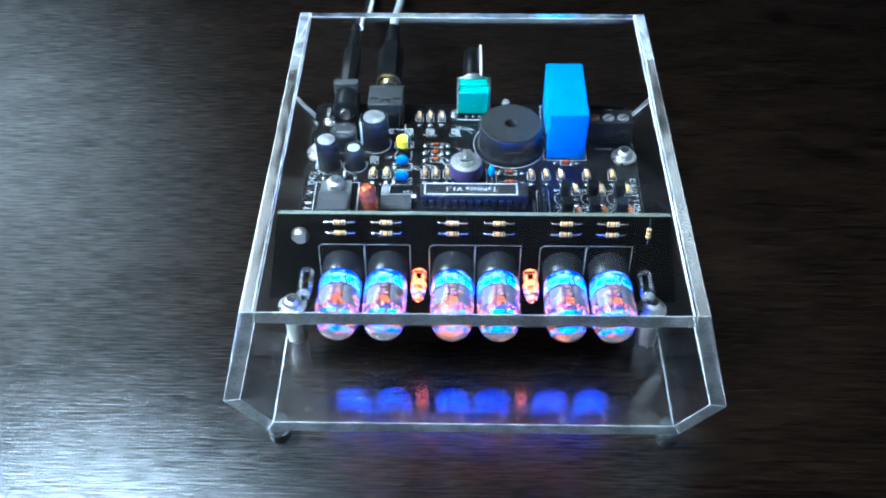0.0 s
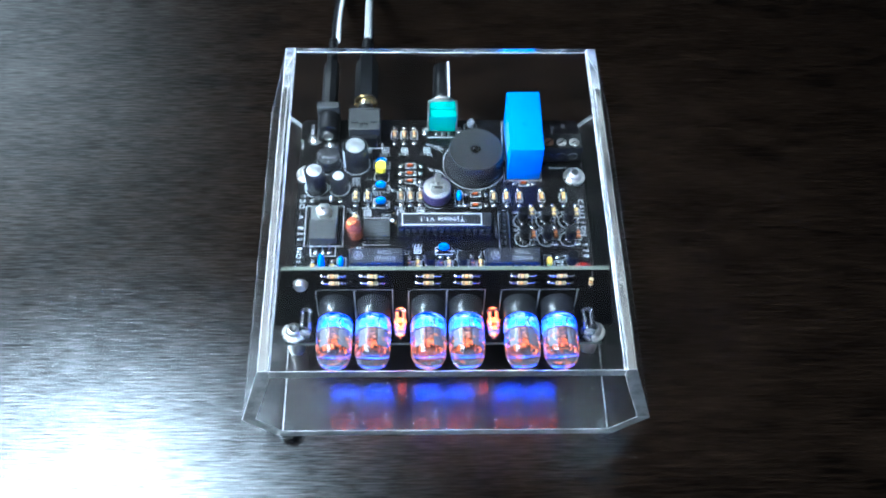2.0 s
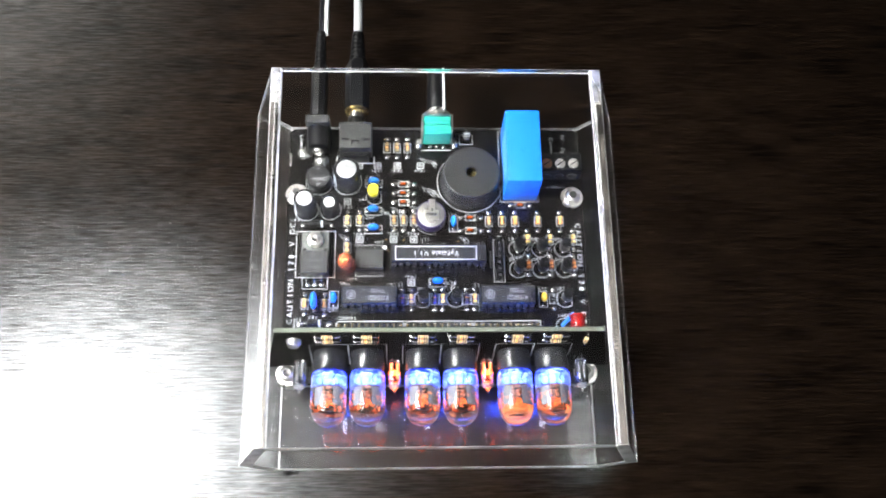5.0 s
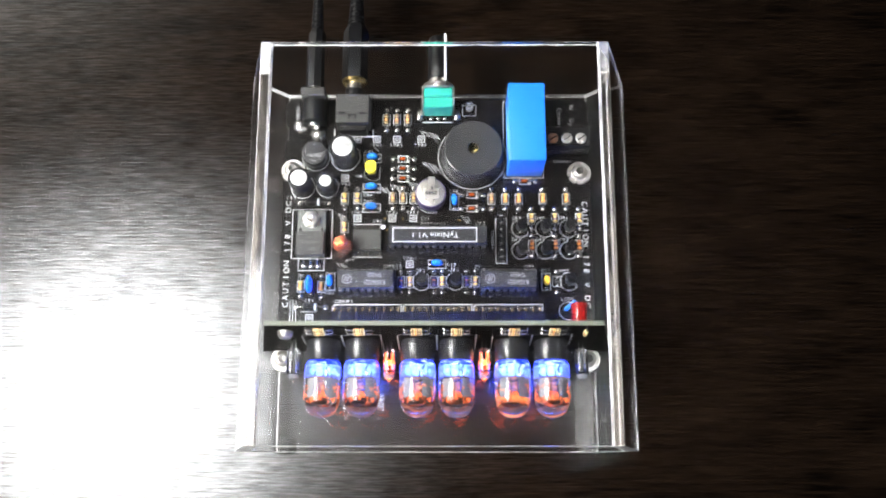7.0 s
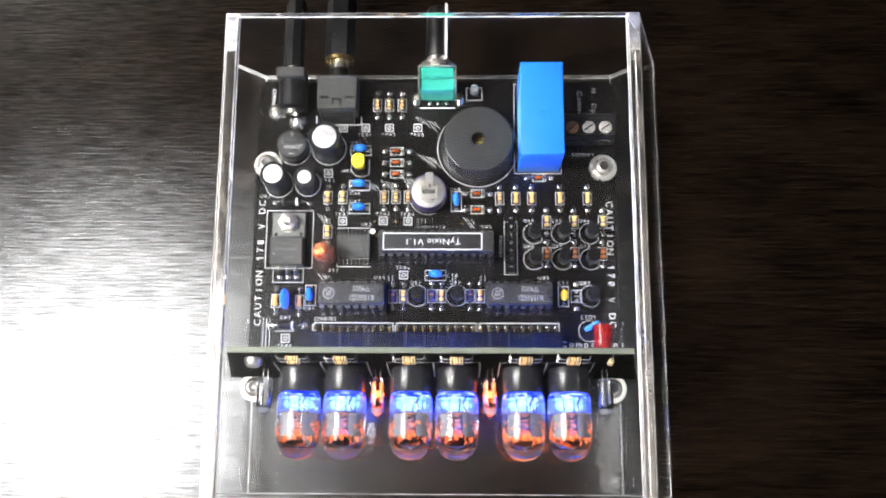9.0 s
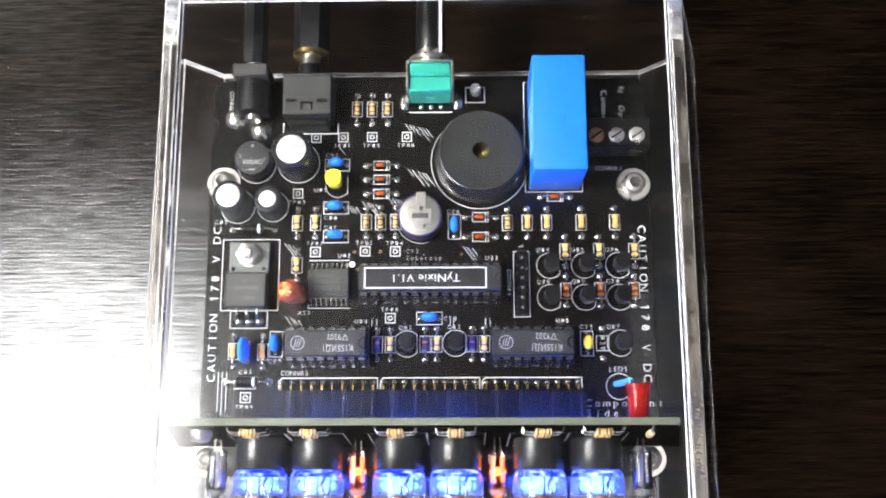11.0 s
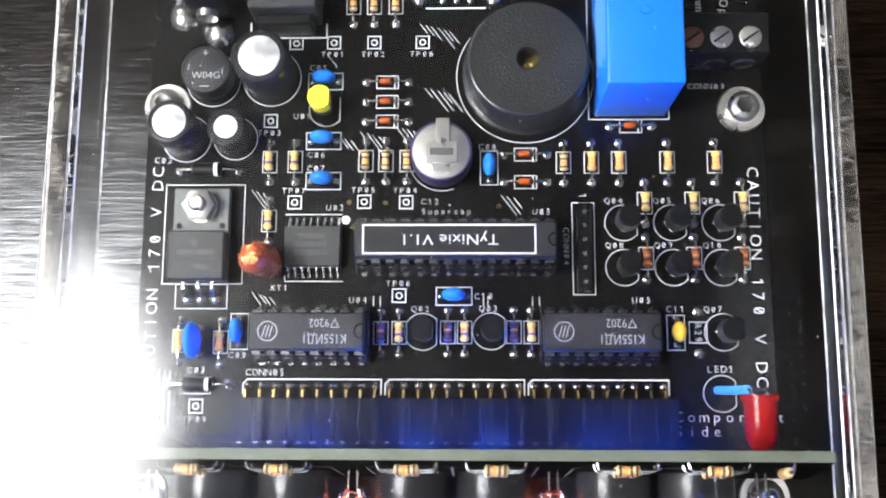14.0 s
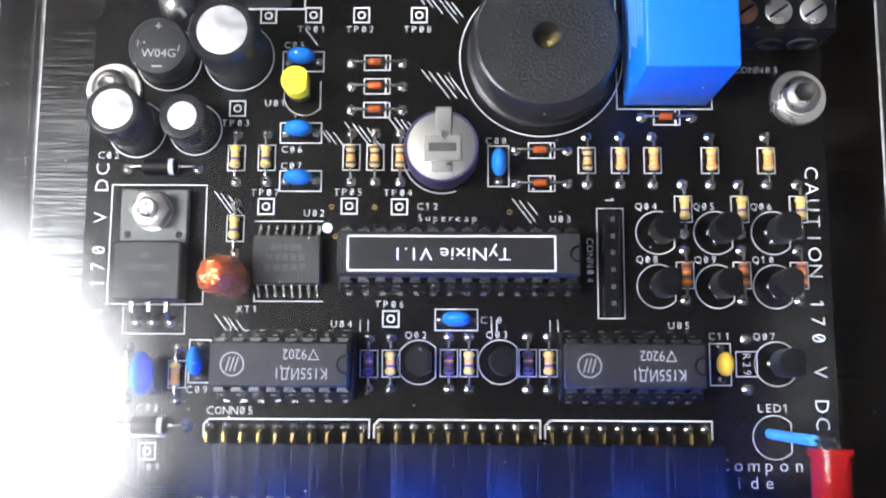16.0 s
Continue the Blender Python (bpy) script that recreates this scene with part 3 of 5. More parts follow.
# ---- circuit boards ----
XL, XR, YN, YP = -57.2, 56.5, -24.0, 78.6
main_board = thing("circuit_board", "black printed circuit board with white lettering, held on four screws", "circuit board")


def board_slab(bm, poly, t):
    """A flat board: polygon in x and y, its top at z = 0."""
    a = [bm.verts.new((x, y, 0)) for x, y in poly]
    b = [bm.verts.new((x, y, -t)) for x, y in poly]
    bm.faces.new(a)
    bm.faces.new(b[::-1])
    for k in range(len(poly)):
        j = (k + 1) % len(poly)
        f = bm.faces.new((a[j], a[k], b[k], b[j]))
        f.material_index = 1
    return bm


outline = [(XL, YN), (XR, YN), (XR, 77), (XR - 1.6, YP), (XL + 1.6, YP), (XL, 77), (XL, 68.6), (XL + 1.3, 67.4), (XL + 1.3, 63.4), (XL, 62.2)]
ob = part("board", board_slab(B(), outline, 1.6), [PCB, PCB_EDGE], main_board)
ob.location.z = ZB * MM
LZ = ZB + 0.06


def stroke(bm, pts, w=0.17, z=LZ, closed=False):
    """White printed lines: flat strips with a little height."""
    pts = [Vector((p[0], p[1], 0)) for p in pts]
    if closed:
        pts.append(pts[0])
    for a, b in zip(pts, pts[1:]):
        d = (b - a).normalized()
        s = Vector((-d.y, d.x, 0)) * w / 2
        e = d * w / 2
        lo = [bm.verts.new(q + Vector((0, 0, z))) for q in (a - e - s, b + e - s, b + e + s, a - e + s)]
        bm.faces.new(lo)


def rect(bm, x0, x1, y0, y1, w=0.17):
    stroke(bm, [(x0, y0), (x1, y0), (x1, y1), (x0, y1)], w, closed=True)


def arc(bm, x, y, r, a0=0, a1=360, w=0.18, n=40):
    pts = [(x + r * math.cos(radians(a0 + (a1 - a0) * k / n)), y + r * math.sin(radians(a0 + (a1 - a0) * k / n))) for k in range(n + 1)]
    stroke(bm, pts, w)


silk = B()
pads = B()


def pad(x, y, r=0.85):
    lathe(pads, [(r, ZB + 0.02), (r * 0.85, ZB + 0.12), (r * 0.4, ZB + 0.3), (0, ZB + 0.4)], 12, at=(x, y, 0))


def label_text(body, x, y, size=1.55, rz=0, align="CENTER", pitch=1.19):
    engraved(body, x, y, LZ, size, pitch, main_board, SILK, rz, align)


# test points: framed square pads with a hole
POINTS = {"TP01": (-22.8, 62.9), "TP02": (-15.2, 62.9), "TP08": (-6.1, 62.9), "TP03": (-34.3, 47.7), "TP07": (-29.4, 32.2),
          "TP05": (-16.6, 32.3), "TP04": (-8.9, 32.2), "TP06": (-10.0, 15.0), "TP09": (-46.0, -4.8), "": (-29.9, 62.8)}
for word, (x, y) in POINTS.items():
    rect(silk, x - 1.2, x + 1.2, y - 1.2, y + 1.2, 0.24)
    lathe(silk, [(0.66, LZ), (0.66, LZ + 0.02), (0.42, LZ + 0.02), (0.42, LZ)], 14, at=(x, y, 0))
    if word:
        above = word in ("TP07", "TP05", "TP04", "TP06")
        label_text(word, x - 0.2, y + (2.2 if above else -2.3))

# ---- component makers ----
def resistor(x, y0, y1, body, bands, label):
    """An axial resistor along y; the leads bend down into the pads."""
    c = (y0 + y1) / 2
    t = thing("resistor", label, "resistor", x, c, ZB, group="resistors on the board")
    h, lz = (y1 - y0) / 2, 1.15
    prof = [(0.25, -1.8), (0.6, -1.72), (0.8, -1.45), (0.82, -1.0), (0.66, -0.75), (0.64, 0.75), (0.82, 1.0), (0.8, 1.45), (0.6, 1.72), (0.25, 1.8)]
    part("body", lathe(B(), prof, 14, at=(0, 0, lz), axis="y"), body, t)
    for k, m in zip((-1.2, -0.42, 0.3, 1.2), bands):
        r = 0.84 if abs(k) > 1 else 0.675
        part("band", lathe(B(), [(r - 0.1, k - 0.19), (r, k - 0.19), (r, k + 0.19), (r - 0.1, k + 0.19)], 14, at=(0, 0, lz), axis="y"), m, t)
    for s in (-1, 1):
        pts = [(0, s * 1.8, lz)] + bend((0, s * (h - 0.9), lz), (0, s * h, lz), (0, s * h, -0.2), 5)
        part("lead", wire(B(), pts, 0.26, 6), SOLDER, t, "tinned wire lead")
    return t


def put_resistors(spots, body, bands, label):
    first = None
    for x, y0, y1 in spots:
        rect(silk, x - 1.3, x + 1.3, (y0 + y1) / 2 - 2.0, (y0 + y1) / 2 + 2.0)
        pad(x, y0), pad(x, y1)
        if first is None:
            first = resistor(x, y0, y1, body, bands, label)
        else:
            copy_thing(first, pose(x * MM, (y0 + y1) / 2 * MM, ZB * MM))


put_resistors([(-34.2, 36.1, 43.5), (-29.5, 36.1, 43.6), (-34.0, 24.9, 32.6), (34.5, 28.1, 35.8), (43.1, 28.1, 35.8), (52.0, 28.1, 35.8)],
              BEIGE, (BAND_Y, BAND_V, BAND_Y, BAND_Y), "small beige resistor with yellow and violet bands")
put_resistors([(-16.4, 36.1, 43.8), (-12.7, 36.1, 43.8), (-8.8, 36.1, 43.8), (-19.2, 66.6, 74.5), (-15.3, 66.6, 74.5), (-11.2, 66.6, 74.5), (19.9, 35.8, 43.3)],
              BEIGE, (BAND_B, BAND_O, BAND_B, BAND_B), "small beige resistor with brown and gold bands")
put_resistors([(25.0, 35.8, 43.3), (30.0, 35.8, 43.3), (38.8, 35.8, 43.3), (47.4, 35.8, 43.3), (-49.4, 2.9, 10.6), (-42.0, 2.6, 10.5)],
              BEIGE, (BAND_O, BAND_O, BAND_O, BAND_Y), "small beige resistor with orange bands")
put_resistors([(34.5, 18.0, 25.6), (43.1, 18.0, 25.6), (51.7, 18.0, 25.6)], RUST, (BAND_O, BAND_B, BAND_O, BAND_B), "small reddish resistor beside a transistor")
put_resistors([(-9.9, 4.5, 12.1), (1.8, 4.5, 12.3), (13.7, 4.5, 12.4)], BEIGE, (BAND_Y, BAND_V, BAND_O, BAND_Y), "small beige resistor between the transistors")
put_resistors([(-13.2, 4.5, 12.0), (-1.2, 4.5, 12.3), (10.6, 4.5, 12.4)], BLUE_BODY, (BAND_B, BAND_B, BAND_O, BAND_B), "small dark blue resistor with brown bands")


def diode(x0, x1, y, body, band, r, length, label, band_at=0.7):
    t = thing("diode", label, "diode", (x0 + x1) / 2, y, ZB, group="diodes on the board")
    h, lz, q = (x1 - x0) / 2, r + 0.1, length / 2
    part("body", lathe(B(), [(r * 0.7, -q), (r, -q + 0.25), (r, q - 0.25), (r * 0.7, q)], 16, at=(0, 0, lz), axis="x"), body, t)
    part("band", lathe(B(), [(r - 0.1, q * band_at - 0.35), (r + 0.03, q * band_at - 0.35), (r + 0.03, q * band_at + 0.35), (r - 0.1, q * band_at + 0.35)], 16, at=(0, 0, lz), axis="x"), band, t)
    for s in (-1, 1):
        part("lead", wire(B(), [(s * (q - 0.1), 0, lz)] + bend((s * (h - 0.8), 0, lz), (s * h, 0, lz), (s * h, 0, -0.2), 5), 0.27, 6), SOLDER, t, "tinned wire lead")
    pad(x0, y), pad(x1, y)
    return t


glass_diode = None
for x0, x1, y in ((-16.6, -8.6, 55.1), (-16.6, -8.6, 51.3), (-16.6, -8.6, 47.5), (9.0, 16.9, 41.1), (9.0, 16.9, 35.9), (28.5, 36.2, 46.4)):
    c = (x0 + x1) / 2
    rect(silk, c - 2.0, c + 2.0, y - 1.2, y + 1.2)
    stroke(silk, [(c + 1.35, y - 1.2), (c + 1.35, y + 1.2)], 0.3)
    if glass_diode is None:
        glass_diode = diode(x0, x1, y, DIODE_GLASS, BLACK, 0.58, 2.7, "small orange glass diode with a black band")
    else:
        copy_thing(glass_diode, pose(c * MM, y * MM, ZB * MM))
        pad(x0, y), pad(x1, y)
black_diode = diode(-51.0, -40.1, 38.1, BLACK, STRIPE, 1.25, 5.2, "black rectifier diode with a silver band")
pad(-50.9, -1.0, 1.1), pad(-40.2, -1.0, 1.1)
copy_thing(black_diode, pose(-45.55 * MM, -1.0 * MM, ZB * MM))
stroke(silk, [(-49, -2.6), (-43.5, -2.6), (-43.5, 0.4)])


def transistor(x, y, mat, label, rz=0, top=None):
    """A small upright transistor with one flat side."""
    t = thing("transistor", label, "transistor", x, y, ZB, rz, group="small transistors")
    pts = [(2.1 * math.cos(radians(a)), 2.1 * math.sin(radians(a))) for a in range(-50, 231, 20)]
    bm = B()
    lo = [bm.verts.new((px, py, 2.6)) for px, py in pts]
    hi = [bm.verts.new((px, py, 7.3)) for px, py in pts]
    bm.faces.new(lo)
    bm.faces.new(hi)
    for k in range(len(pts)):
        j = (k + 1) % len(pts)
        bm.faces.new((lo[k], lo[j], hi[j], hi[k]))
    bmesh.ops.bevel(bm, geom=[e for e in bm.edges if e.verts[0].co.z > 7 and e.verts[1].co.z > 7], offset=0.25, segments=2, affect="EDGES")
    part("body", bm, mat, t)
    if top:
        bm = B()
        a = [bm.verts.new((px * 1.03, py * 1.03, 4.6)) for px, py in pts]
        b = [bm.verts.new((px * 1.03, py * 1.03, 7.45)) for px, py in pts]
        bm.faces.new(b)
        for k in range(len(pts)):
            j = (k + 1) % len(pts)
            bm.faces.new((a[k], a[j], b[j], b[k]))
        part("paint_cap", bm, top, t, "bright yellow painted top")
    for lx in (-1.27, 0, 1.27):
        ly = 0.9 if lx == 0 else -0.2
        part("lead", wire(B(), [(lx * 0.9, 0, 2.7), (lx, ly, 1.2), (lx, ly, -0.2)], 0.24, 6), SOLDER, t, "tinned wire lead")
    return t


first_q = None
for word, x, y in (("Q04", 30.5, 28.3), ("Q05", 39.3, 28.3), ("Q06", 48.0, 28.3), ("Q08", 30.5, 20.1), ("Q09", 39.3, 20.1), ("Q10", 48.0, 20.1),
                   ("Q02", -5.7, 8.5), ("Q03", 6.5, 8.6), ("Q07", 47.7, 8.5)):
    flat = word in ("Q02", "Q03")
    arc(silk, x, y, 3.3, 40, 318)
    stroke(silk, [(x + 2.5, y - 2.1), (x + 2.5, y + 2.1 if flat else y - 1.2)])
    label_text(word, x - (0.4 if flat else 1.6), y + 4.1)
    pad(x, y - 1.27, 0.6), pad(x - 0.9, y, 0.6), pad(x, y + 1.27, 0.6)
    if first_q is None:
        first_q = transistor(x + 0.3, y, BLACK, "small black half-round transistor standing on thin leads", rz=90)
    else:
        copy_thing(first_q, pose((x + 0.3) * MM, y * MM, ZB * MM, 0, 0, 90))
arc(silk, -23.9, 49.8, 3.2, 110, 320)
stroke(silk, [(-21.4, 47.6), (-21.4, 52.0)])
transistor(-24.2, 50.0, BLACK, "small transistor with a bright yellow painted top", rz=90, top=YELLOW)
label_text("U01", -28.4, 48.6)


def dipped_cap(x, y, mat, label, w=4.4, h=4.2, d=2.5, rz=0, lift=0.8):
    t = thing("ceramic_capacitor", label, "capacitor", x, y, ZB, rz, group="dipped capacitors")
    bm = B()
    bmesh.ops.create_uvsphere(bm, u_segments=18, v_segments=12, radius=1.0)
    for v in bm.verts:
        v.co = Vector((v.co.x * w / 2, v.co.y * d / 2, v.co.z * h / 2 + lift + h / 2))
    part("body", bm, mat, t)
    for s in (-1, 1):
        part("lead", wire(B(), [(s * w * 0.3, 0, lift + h * 0.25), (s * 2.3, 0, lift), (s * 2.4, 0, -0.2)], 0.25, 6), SOLDER, t, "tinned wire lead")
    a = radians(rz)
    for s in (-1, 1):
        pad(x + s * 2.4 * math.cos(a), y + s * 2.4 * math.sin(a), 0.7)
    return t


BLUE_LABEL = "small bright blue dipped ceramic capacitor"
for word, x, y, rz, lx, ly in (("C06", -24.3, 43.8, 0, -25.6, 41.2), ("C07", -24.2, 36.2, 0, -25.6, 38.6), ("C05", -24.2, 55.3, 0, -25.6, 58.0),
                              ("C08", 6.3, 38.6, 90, 6.0, 42.6), ("C10", -0.1, 14.9, 0, 5.2, 14.9), ("C09", -38.7, 8.5, 90, -38.9, 4.3)):
    dipped_cap(x, y, BLUE_CAP, BLUE_LABEL, rz=rz)
    if rz:
        rect(silk, x - 1.6, x + 1.6, y - 3.2, y + 3.2)
    else:
        rect(silk, x - 3.2, x + 3.2, y - 1.6, y + 1.6)
    label_text(word, lx, ly)
dipped_cap(-45.8, 6.6, BLUE_CAP, "larger upright blue dipped capacitor", w=6.5, h=8.0, d=2.8, rz=90, lift=1.2)
label_text("C03", -46.2, 1.6)
dipped_cap(39.4, 8.4, AMBER_CAP, "small amber dipped capacitor", w=3.6, h=3.8, rz=90)
rect(silk, 37.8, 40.9, 5.3, 11.5)
label_text("C11", 39.4, 12.6)


def can(name, x, y, r, h, sleeve, top, label, stripe=False, vent=True, circle=True):
    t = thing(name, label, "capacitor", x, y, ZB, group="round cans")
    part("sleeve", lathe(B(), [(r * 0.93, 0.1), (r, 0.3), (r, 1.2), (r * 0.96, 1.5), (r * 0.96, 1.9), (r, 2.2), (r, h - 0.5), (r * 0.93, h - 0.05), (r * 0.82, h), (r * 0.82, h - 0.25), (0, h - 0.25)], 36), sleeve, t)
    bm = lathe(B(), [(r * 0.81, h - 0.3), (r * 0.81, h - 0.08), (r * 0.75, h - 0.02), (0, h - 0.02)], 32)
    part("top", bm, top, t, "bare metal top")
    if name == "electrolytic_capacitor":
        k = 0.74 if stripe else 0.6
        part("rim", lathe(B(), [(r * 0.9, h - 0.06), (r * 0.9, h + 0.02), (r * 0.8, h + 0.06), (r * k, h + 0.02), (r * k, h - 0.06)], 36), sleeve, t, "rolled sleeve rim")
    if vent:
        bm = B()
        for a in (20, 110):
            c, s = math.cos(radians(a)), math.sin(radians(a))
            pts = [Vector((c * k - s * q, s * k + c * q, h + 0.01)) for k, q in ((-r * 0.6, -0.07), (r * 0.6, -0.07), (r * 0.6, 0.07), (-r * 0.6, 0.07))]
            bm.faces.new([bm.verts.new(p) for p in pts])
        part("vent_groove", bm, ALU, t)
    if stripe:
        bm = B()
        cols = [(bm.verts.new((r * 1.012 * math.cos(radians(a)), r * 1.012 * math.sin(radians(a)), 0.5)),
                 bm.verts.new((r * 1.012 * math.cos(radians(a)), r * 1.012 * math.sin(radians(a)), h - 0.5))) for a in range(150, 216, 8)]
        for a, b in zip(cols, cols[1:]):
            bm.faces.new((a[0], b[0], b[1], a[1]))
        part("polarity_stripe", bm, STRIPE, t, "pale polarity stripe")
    if circle:
        arc(silk, x, y, r + 0.45)
    return t


can("electrolytic_capacitor", -34.3, 56.0, 5.0, 12.0, SLEEVE, ALU, "large black electrolytic capacitor with an aluminium top", stripe=True)
can("electrolytic_capacitor", -49.8, 44.3, 4.0, 11.5, SLEEVE, ALU, "black electrolytic capacitor with a bright aluminium top", stripe=True, vent=False)
can("electrolytic_capacitor", -40.7, 44.3, 3.6, 8.0, SLEEVE, material("dull_aluminium", (0.42, 0.43, 0.42), 0.5, metal=0.7, vary=0.1), "smaller black electrolytic capacitor with an aluminium top", vent=False)
bridge = can("bridge_rectifier", -45.3, 55.6, 4.6, 6.3, CHIP, CHIP, "round dark grey bridge rectifier with pale markings", vent=False)
bridge["category"] = "rectifier"
lettering("W04G", 0.2, -1.2, 6.34, 1.9, bridge, GREYPRINT, name="marking")
lettering("+", 0, 3.0, 6.34, 2.2, bridge, GREYPRINT, name="marking")
lettering("~", -3.1, 0.4, 6.34, 2.2, bridge, GREYPRINT, 90, name="marking")
lettering("~", 3.1, -0.4, 6.34, 2.2, bridge, GREYPRINT, 90, name="marking")
bm = B()
box(bm, -0.8, 0.8, -3.3, -3.05, 6.3, 6.33)
part("marking", bm, GREYPRINT, bridge)

# coin-shaped backup capacitor with a T-shaped tab
sc = thing("backup_capacitor", "purple-sleeved coin capacitor with a grey metal top tab", "capacitor", -2.4, 40.4, ZB)
part("sleeve", lathe(B(), [(5.3, 0.4), (5.6, 0.7), (5.6, 5.3), (5.45, 5.6), (5.2, 5.6), (5.2, 5.3), (0, 5.3)], 40), PURPLE, sc)
part("top", lathe(B(), [(5.15, 5.2), (5.15, 5.55), (5.0, 5.65), (0, 5.65)], 36), material("satin_nickel", (0.31, 0.3, 0.275), 0.5, metal=0.85), sc, "grey metal disc top")
bm = B()
box(bm, -2.6, 2.9, -2.3, 1.6, 5.66, 6.0, 0.1)
box(bm, -1.5, 1.5, -4.0, -2.3, 5.66, 5.98, 0.1)
box(bm, -0.9, 1.5, 1.6, 5.9, 5.66, 5.98, 0.1)
box(bm, -0.9, 1.5, 5.6, 6.0, -0.2, 5.9, 0.1)
tab = part("tab", bm, STEEL, sc, "bent nickel terminal tab")
bm = B()
box(bm, -1.9, 2.2, -0.9, 0.4, 6.0, 6.12, 0.08)
part("tab_dent", bm, SOLDER, tab)
arc(silk, -2.4, 40.4, 6.1, 150, 290)
label_text("C12", -6.3, 32.3, align="LEFT")
label_text("Supercap", -6.3, 30.5, align="LEFT")

# buzzer
bz = thing("buzzer", "round black speckled buzzer with a brass-lined sound hole", "buzzer", 13.1, 56.2, ZB)
part("body", lathe(B(), [(11.4, 0.2), (11.4, 1.2), (11.1, 1.3), (11.1, 8.2), (10.7, 9.2), (10.3, 9.4), (2.1, 9.4), (1.9, 9.2), (1.9, 5.2), (0, 5.2)], 64), SLEEVE, bz)
part("top_face", lathe(B(), [(10.35, 9.42), (10.3, 9.5), (2.2, 9.5), (2.1, 9.42)], 64), BUZZ, bz, "speckled matt top face")
part("sound_hole_disc", lathe(B(), [(1.85, 5.25), (1.85, 5.6), (0.8, 6.0), (0, 6.1)], 20), BRASS, bz, "brass disc inside the hole")
part("base_ring", lathe(B(), [(11.45, 0.25), (11.7, 0.35), (11.7, 1.0), (11.45, 1.1)], 64), SLEEVE, bz)
arc(silk, 13.0, 56.0, 12.7, n=80)

# relay
rl = thing("relay", "tall bright blue plastic relay box", "relay", 32.1, 62.7, ZB)
bm = box(B(), -6.5, 6.5, -14.6, 14.6, 0.3, 19.4, 0.45, 3)
part("housing", bm, RELAY, rl)
part("base", box(B(), -6.3, 6.3, -14.4, 14.4, 0.02, 0.3), BLACK, rl, "dark base plate")
part("vent_nub", lathe(B(), [(1.2, 19.4), (1.1, 19.6), (0.5, 19.6), (0.4, 19.45), (0, 19.45)], 20, at=(0.2, -1.5, 0)), RELAY, rl)
part("mould_mark", lathe(B(), [(0.8, 19.38), (0.8, 19.44), (0.55, 19.44), (0.5, 19.38)], 18, at=(-4.3, 12.8, 0)), RELAY, rl)
for k in range(6):
    bm = box(B(), -6.56, -6.5, -9.5 + (k % 2), 9.0 - 2.2 * (k % 3), 16.5 - 2.4 * k, 17.3 - 2.4 * k)
    part("print_line", bm, RELAY_PRINT, rl)
rect(silk, 24.7, 39.4, 47.7, 77.7)


# ---- chips ----
def pin_row(t, n, pitch, y, z0, z1, mat, w=0.9, d=0.35, name="pin"):
    me = finish(name, box(B(), -w / 2, w / 2, -d / 2, d / 2, z0, z1), mat)
    for k in range(n):
        p = new(name, me)
        p.parent = t
        p.location = ((k - (n - 1) / 2) * pitch * MM, y * MM, 0)


def dip(x, y, n, label, socket_label):
    """A chip in a socket: n pins a side; pin side faces front and back."""
    length = n * 2.54
    s = thing("chip_socket", socket_label, "chip socket", x, y, ZB, group="chip sockets")
    part("frame", box(B(), -length / 2 - 0.1, length / 2 + 0.1, -5.0, 5.0, 0.05, 4.2, 0.15), SOCKET, s)
    for sy in (-1, 1):
        pin_row(s, n, 2.54, sy * 4.35, 4.1, 4.3, TIN, 0.6, 0.2, "contact")
        pin_row(s, n, 2.54, sy * 5.15, -0.1, 0.5, SOLDER, 0.9, 0.5, "solder_tail")
    c = thing("chip", label, "chip", x, y, ZB + 4.2, group="socketed chips")
    bm = box(B(), -length / 2 + 0.2, length / 2 - 0.2, -3.25, 3.25, 0.5, 3.9, 0.3)
    part("body", bm, CHIP, c)
    for sy in (-1, 1):
        me = finish("leg", box(box(B(), -0.75, 0.75, -0.12, 0.12, 0.6, 2.1), -0.25, 0.25, -0.12, 0.12, -0.4, 0.6), TIN)
        for k in range(n):
            p = new("leg", me)
            p.parent = c
            p.location = ((k - (n - 1) / 2) * 2.54 * MM, sy * 3.75 * MM, 0)
        bm = B()
        for k in range(n):
            q = (k - (n - 1) / 2) * 2.54
            box(bm, q - 0.65, q + 0.65, sy * 3.5 - 0.25, sy * 3.5 + 0.25, 1.8, 2.1)
        part("shoulders", bm, TIN, c)
    return s, c


def notch(c, x, size):
    """The half-round index notch at a chip's end."""
    bm = B()
    arc(bm, 0, 0, size, 90, 270, 0.22, 16)
    stroke(bm, [(0, size), (0.3, size)], 0.22)
    stroke(bm, [(0, -size), (0.3, -size)], 0.22)
    for v in bm.verts:
        v.co = Vector((v.co.x + x, v.co.y, 3.93))
    part("notch", bm, SLEEVE, c)


s3, c3 = dip(0.2, 23.9, 14, "long black controller chip with a white-lettered label", "long black chip socket")
paper = part("paper_label", box(B(), -16.6, 14.4, -2.95, 2.95, 3.92, 3.96), material("black_label_film", (0.012, 0.012, 0.013), 0.3), c3, "glossy black label with a white frame")
bm = B()
for a, b in (((-16.0, -2.5), (13.9, -2.5)), ((13.9, -2.5), (13.9, 2.5)), ((13.9, 2.5), (-16.0, 2.5)), ((-16.0, 2.5), (-16.0, -2.5))):
    stroke(bm, [a, b], 0.32, 4.0)
part("label_frame", bm, SILK, paper)
lettering("TyNixie V1.1", -1.0, 0.0, 4.02, 2.65, paper, SILK, 180, name="label_text", stretch=1.15, gap=1.05)
notch(c3, 17.3, 1.1)
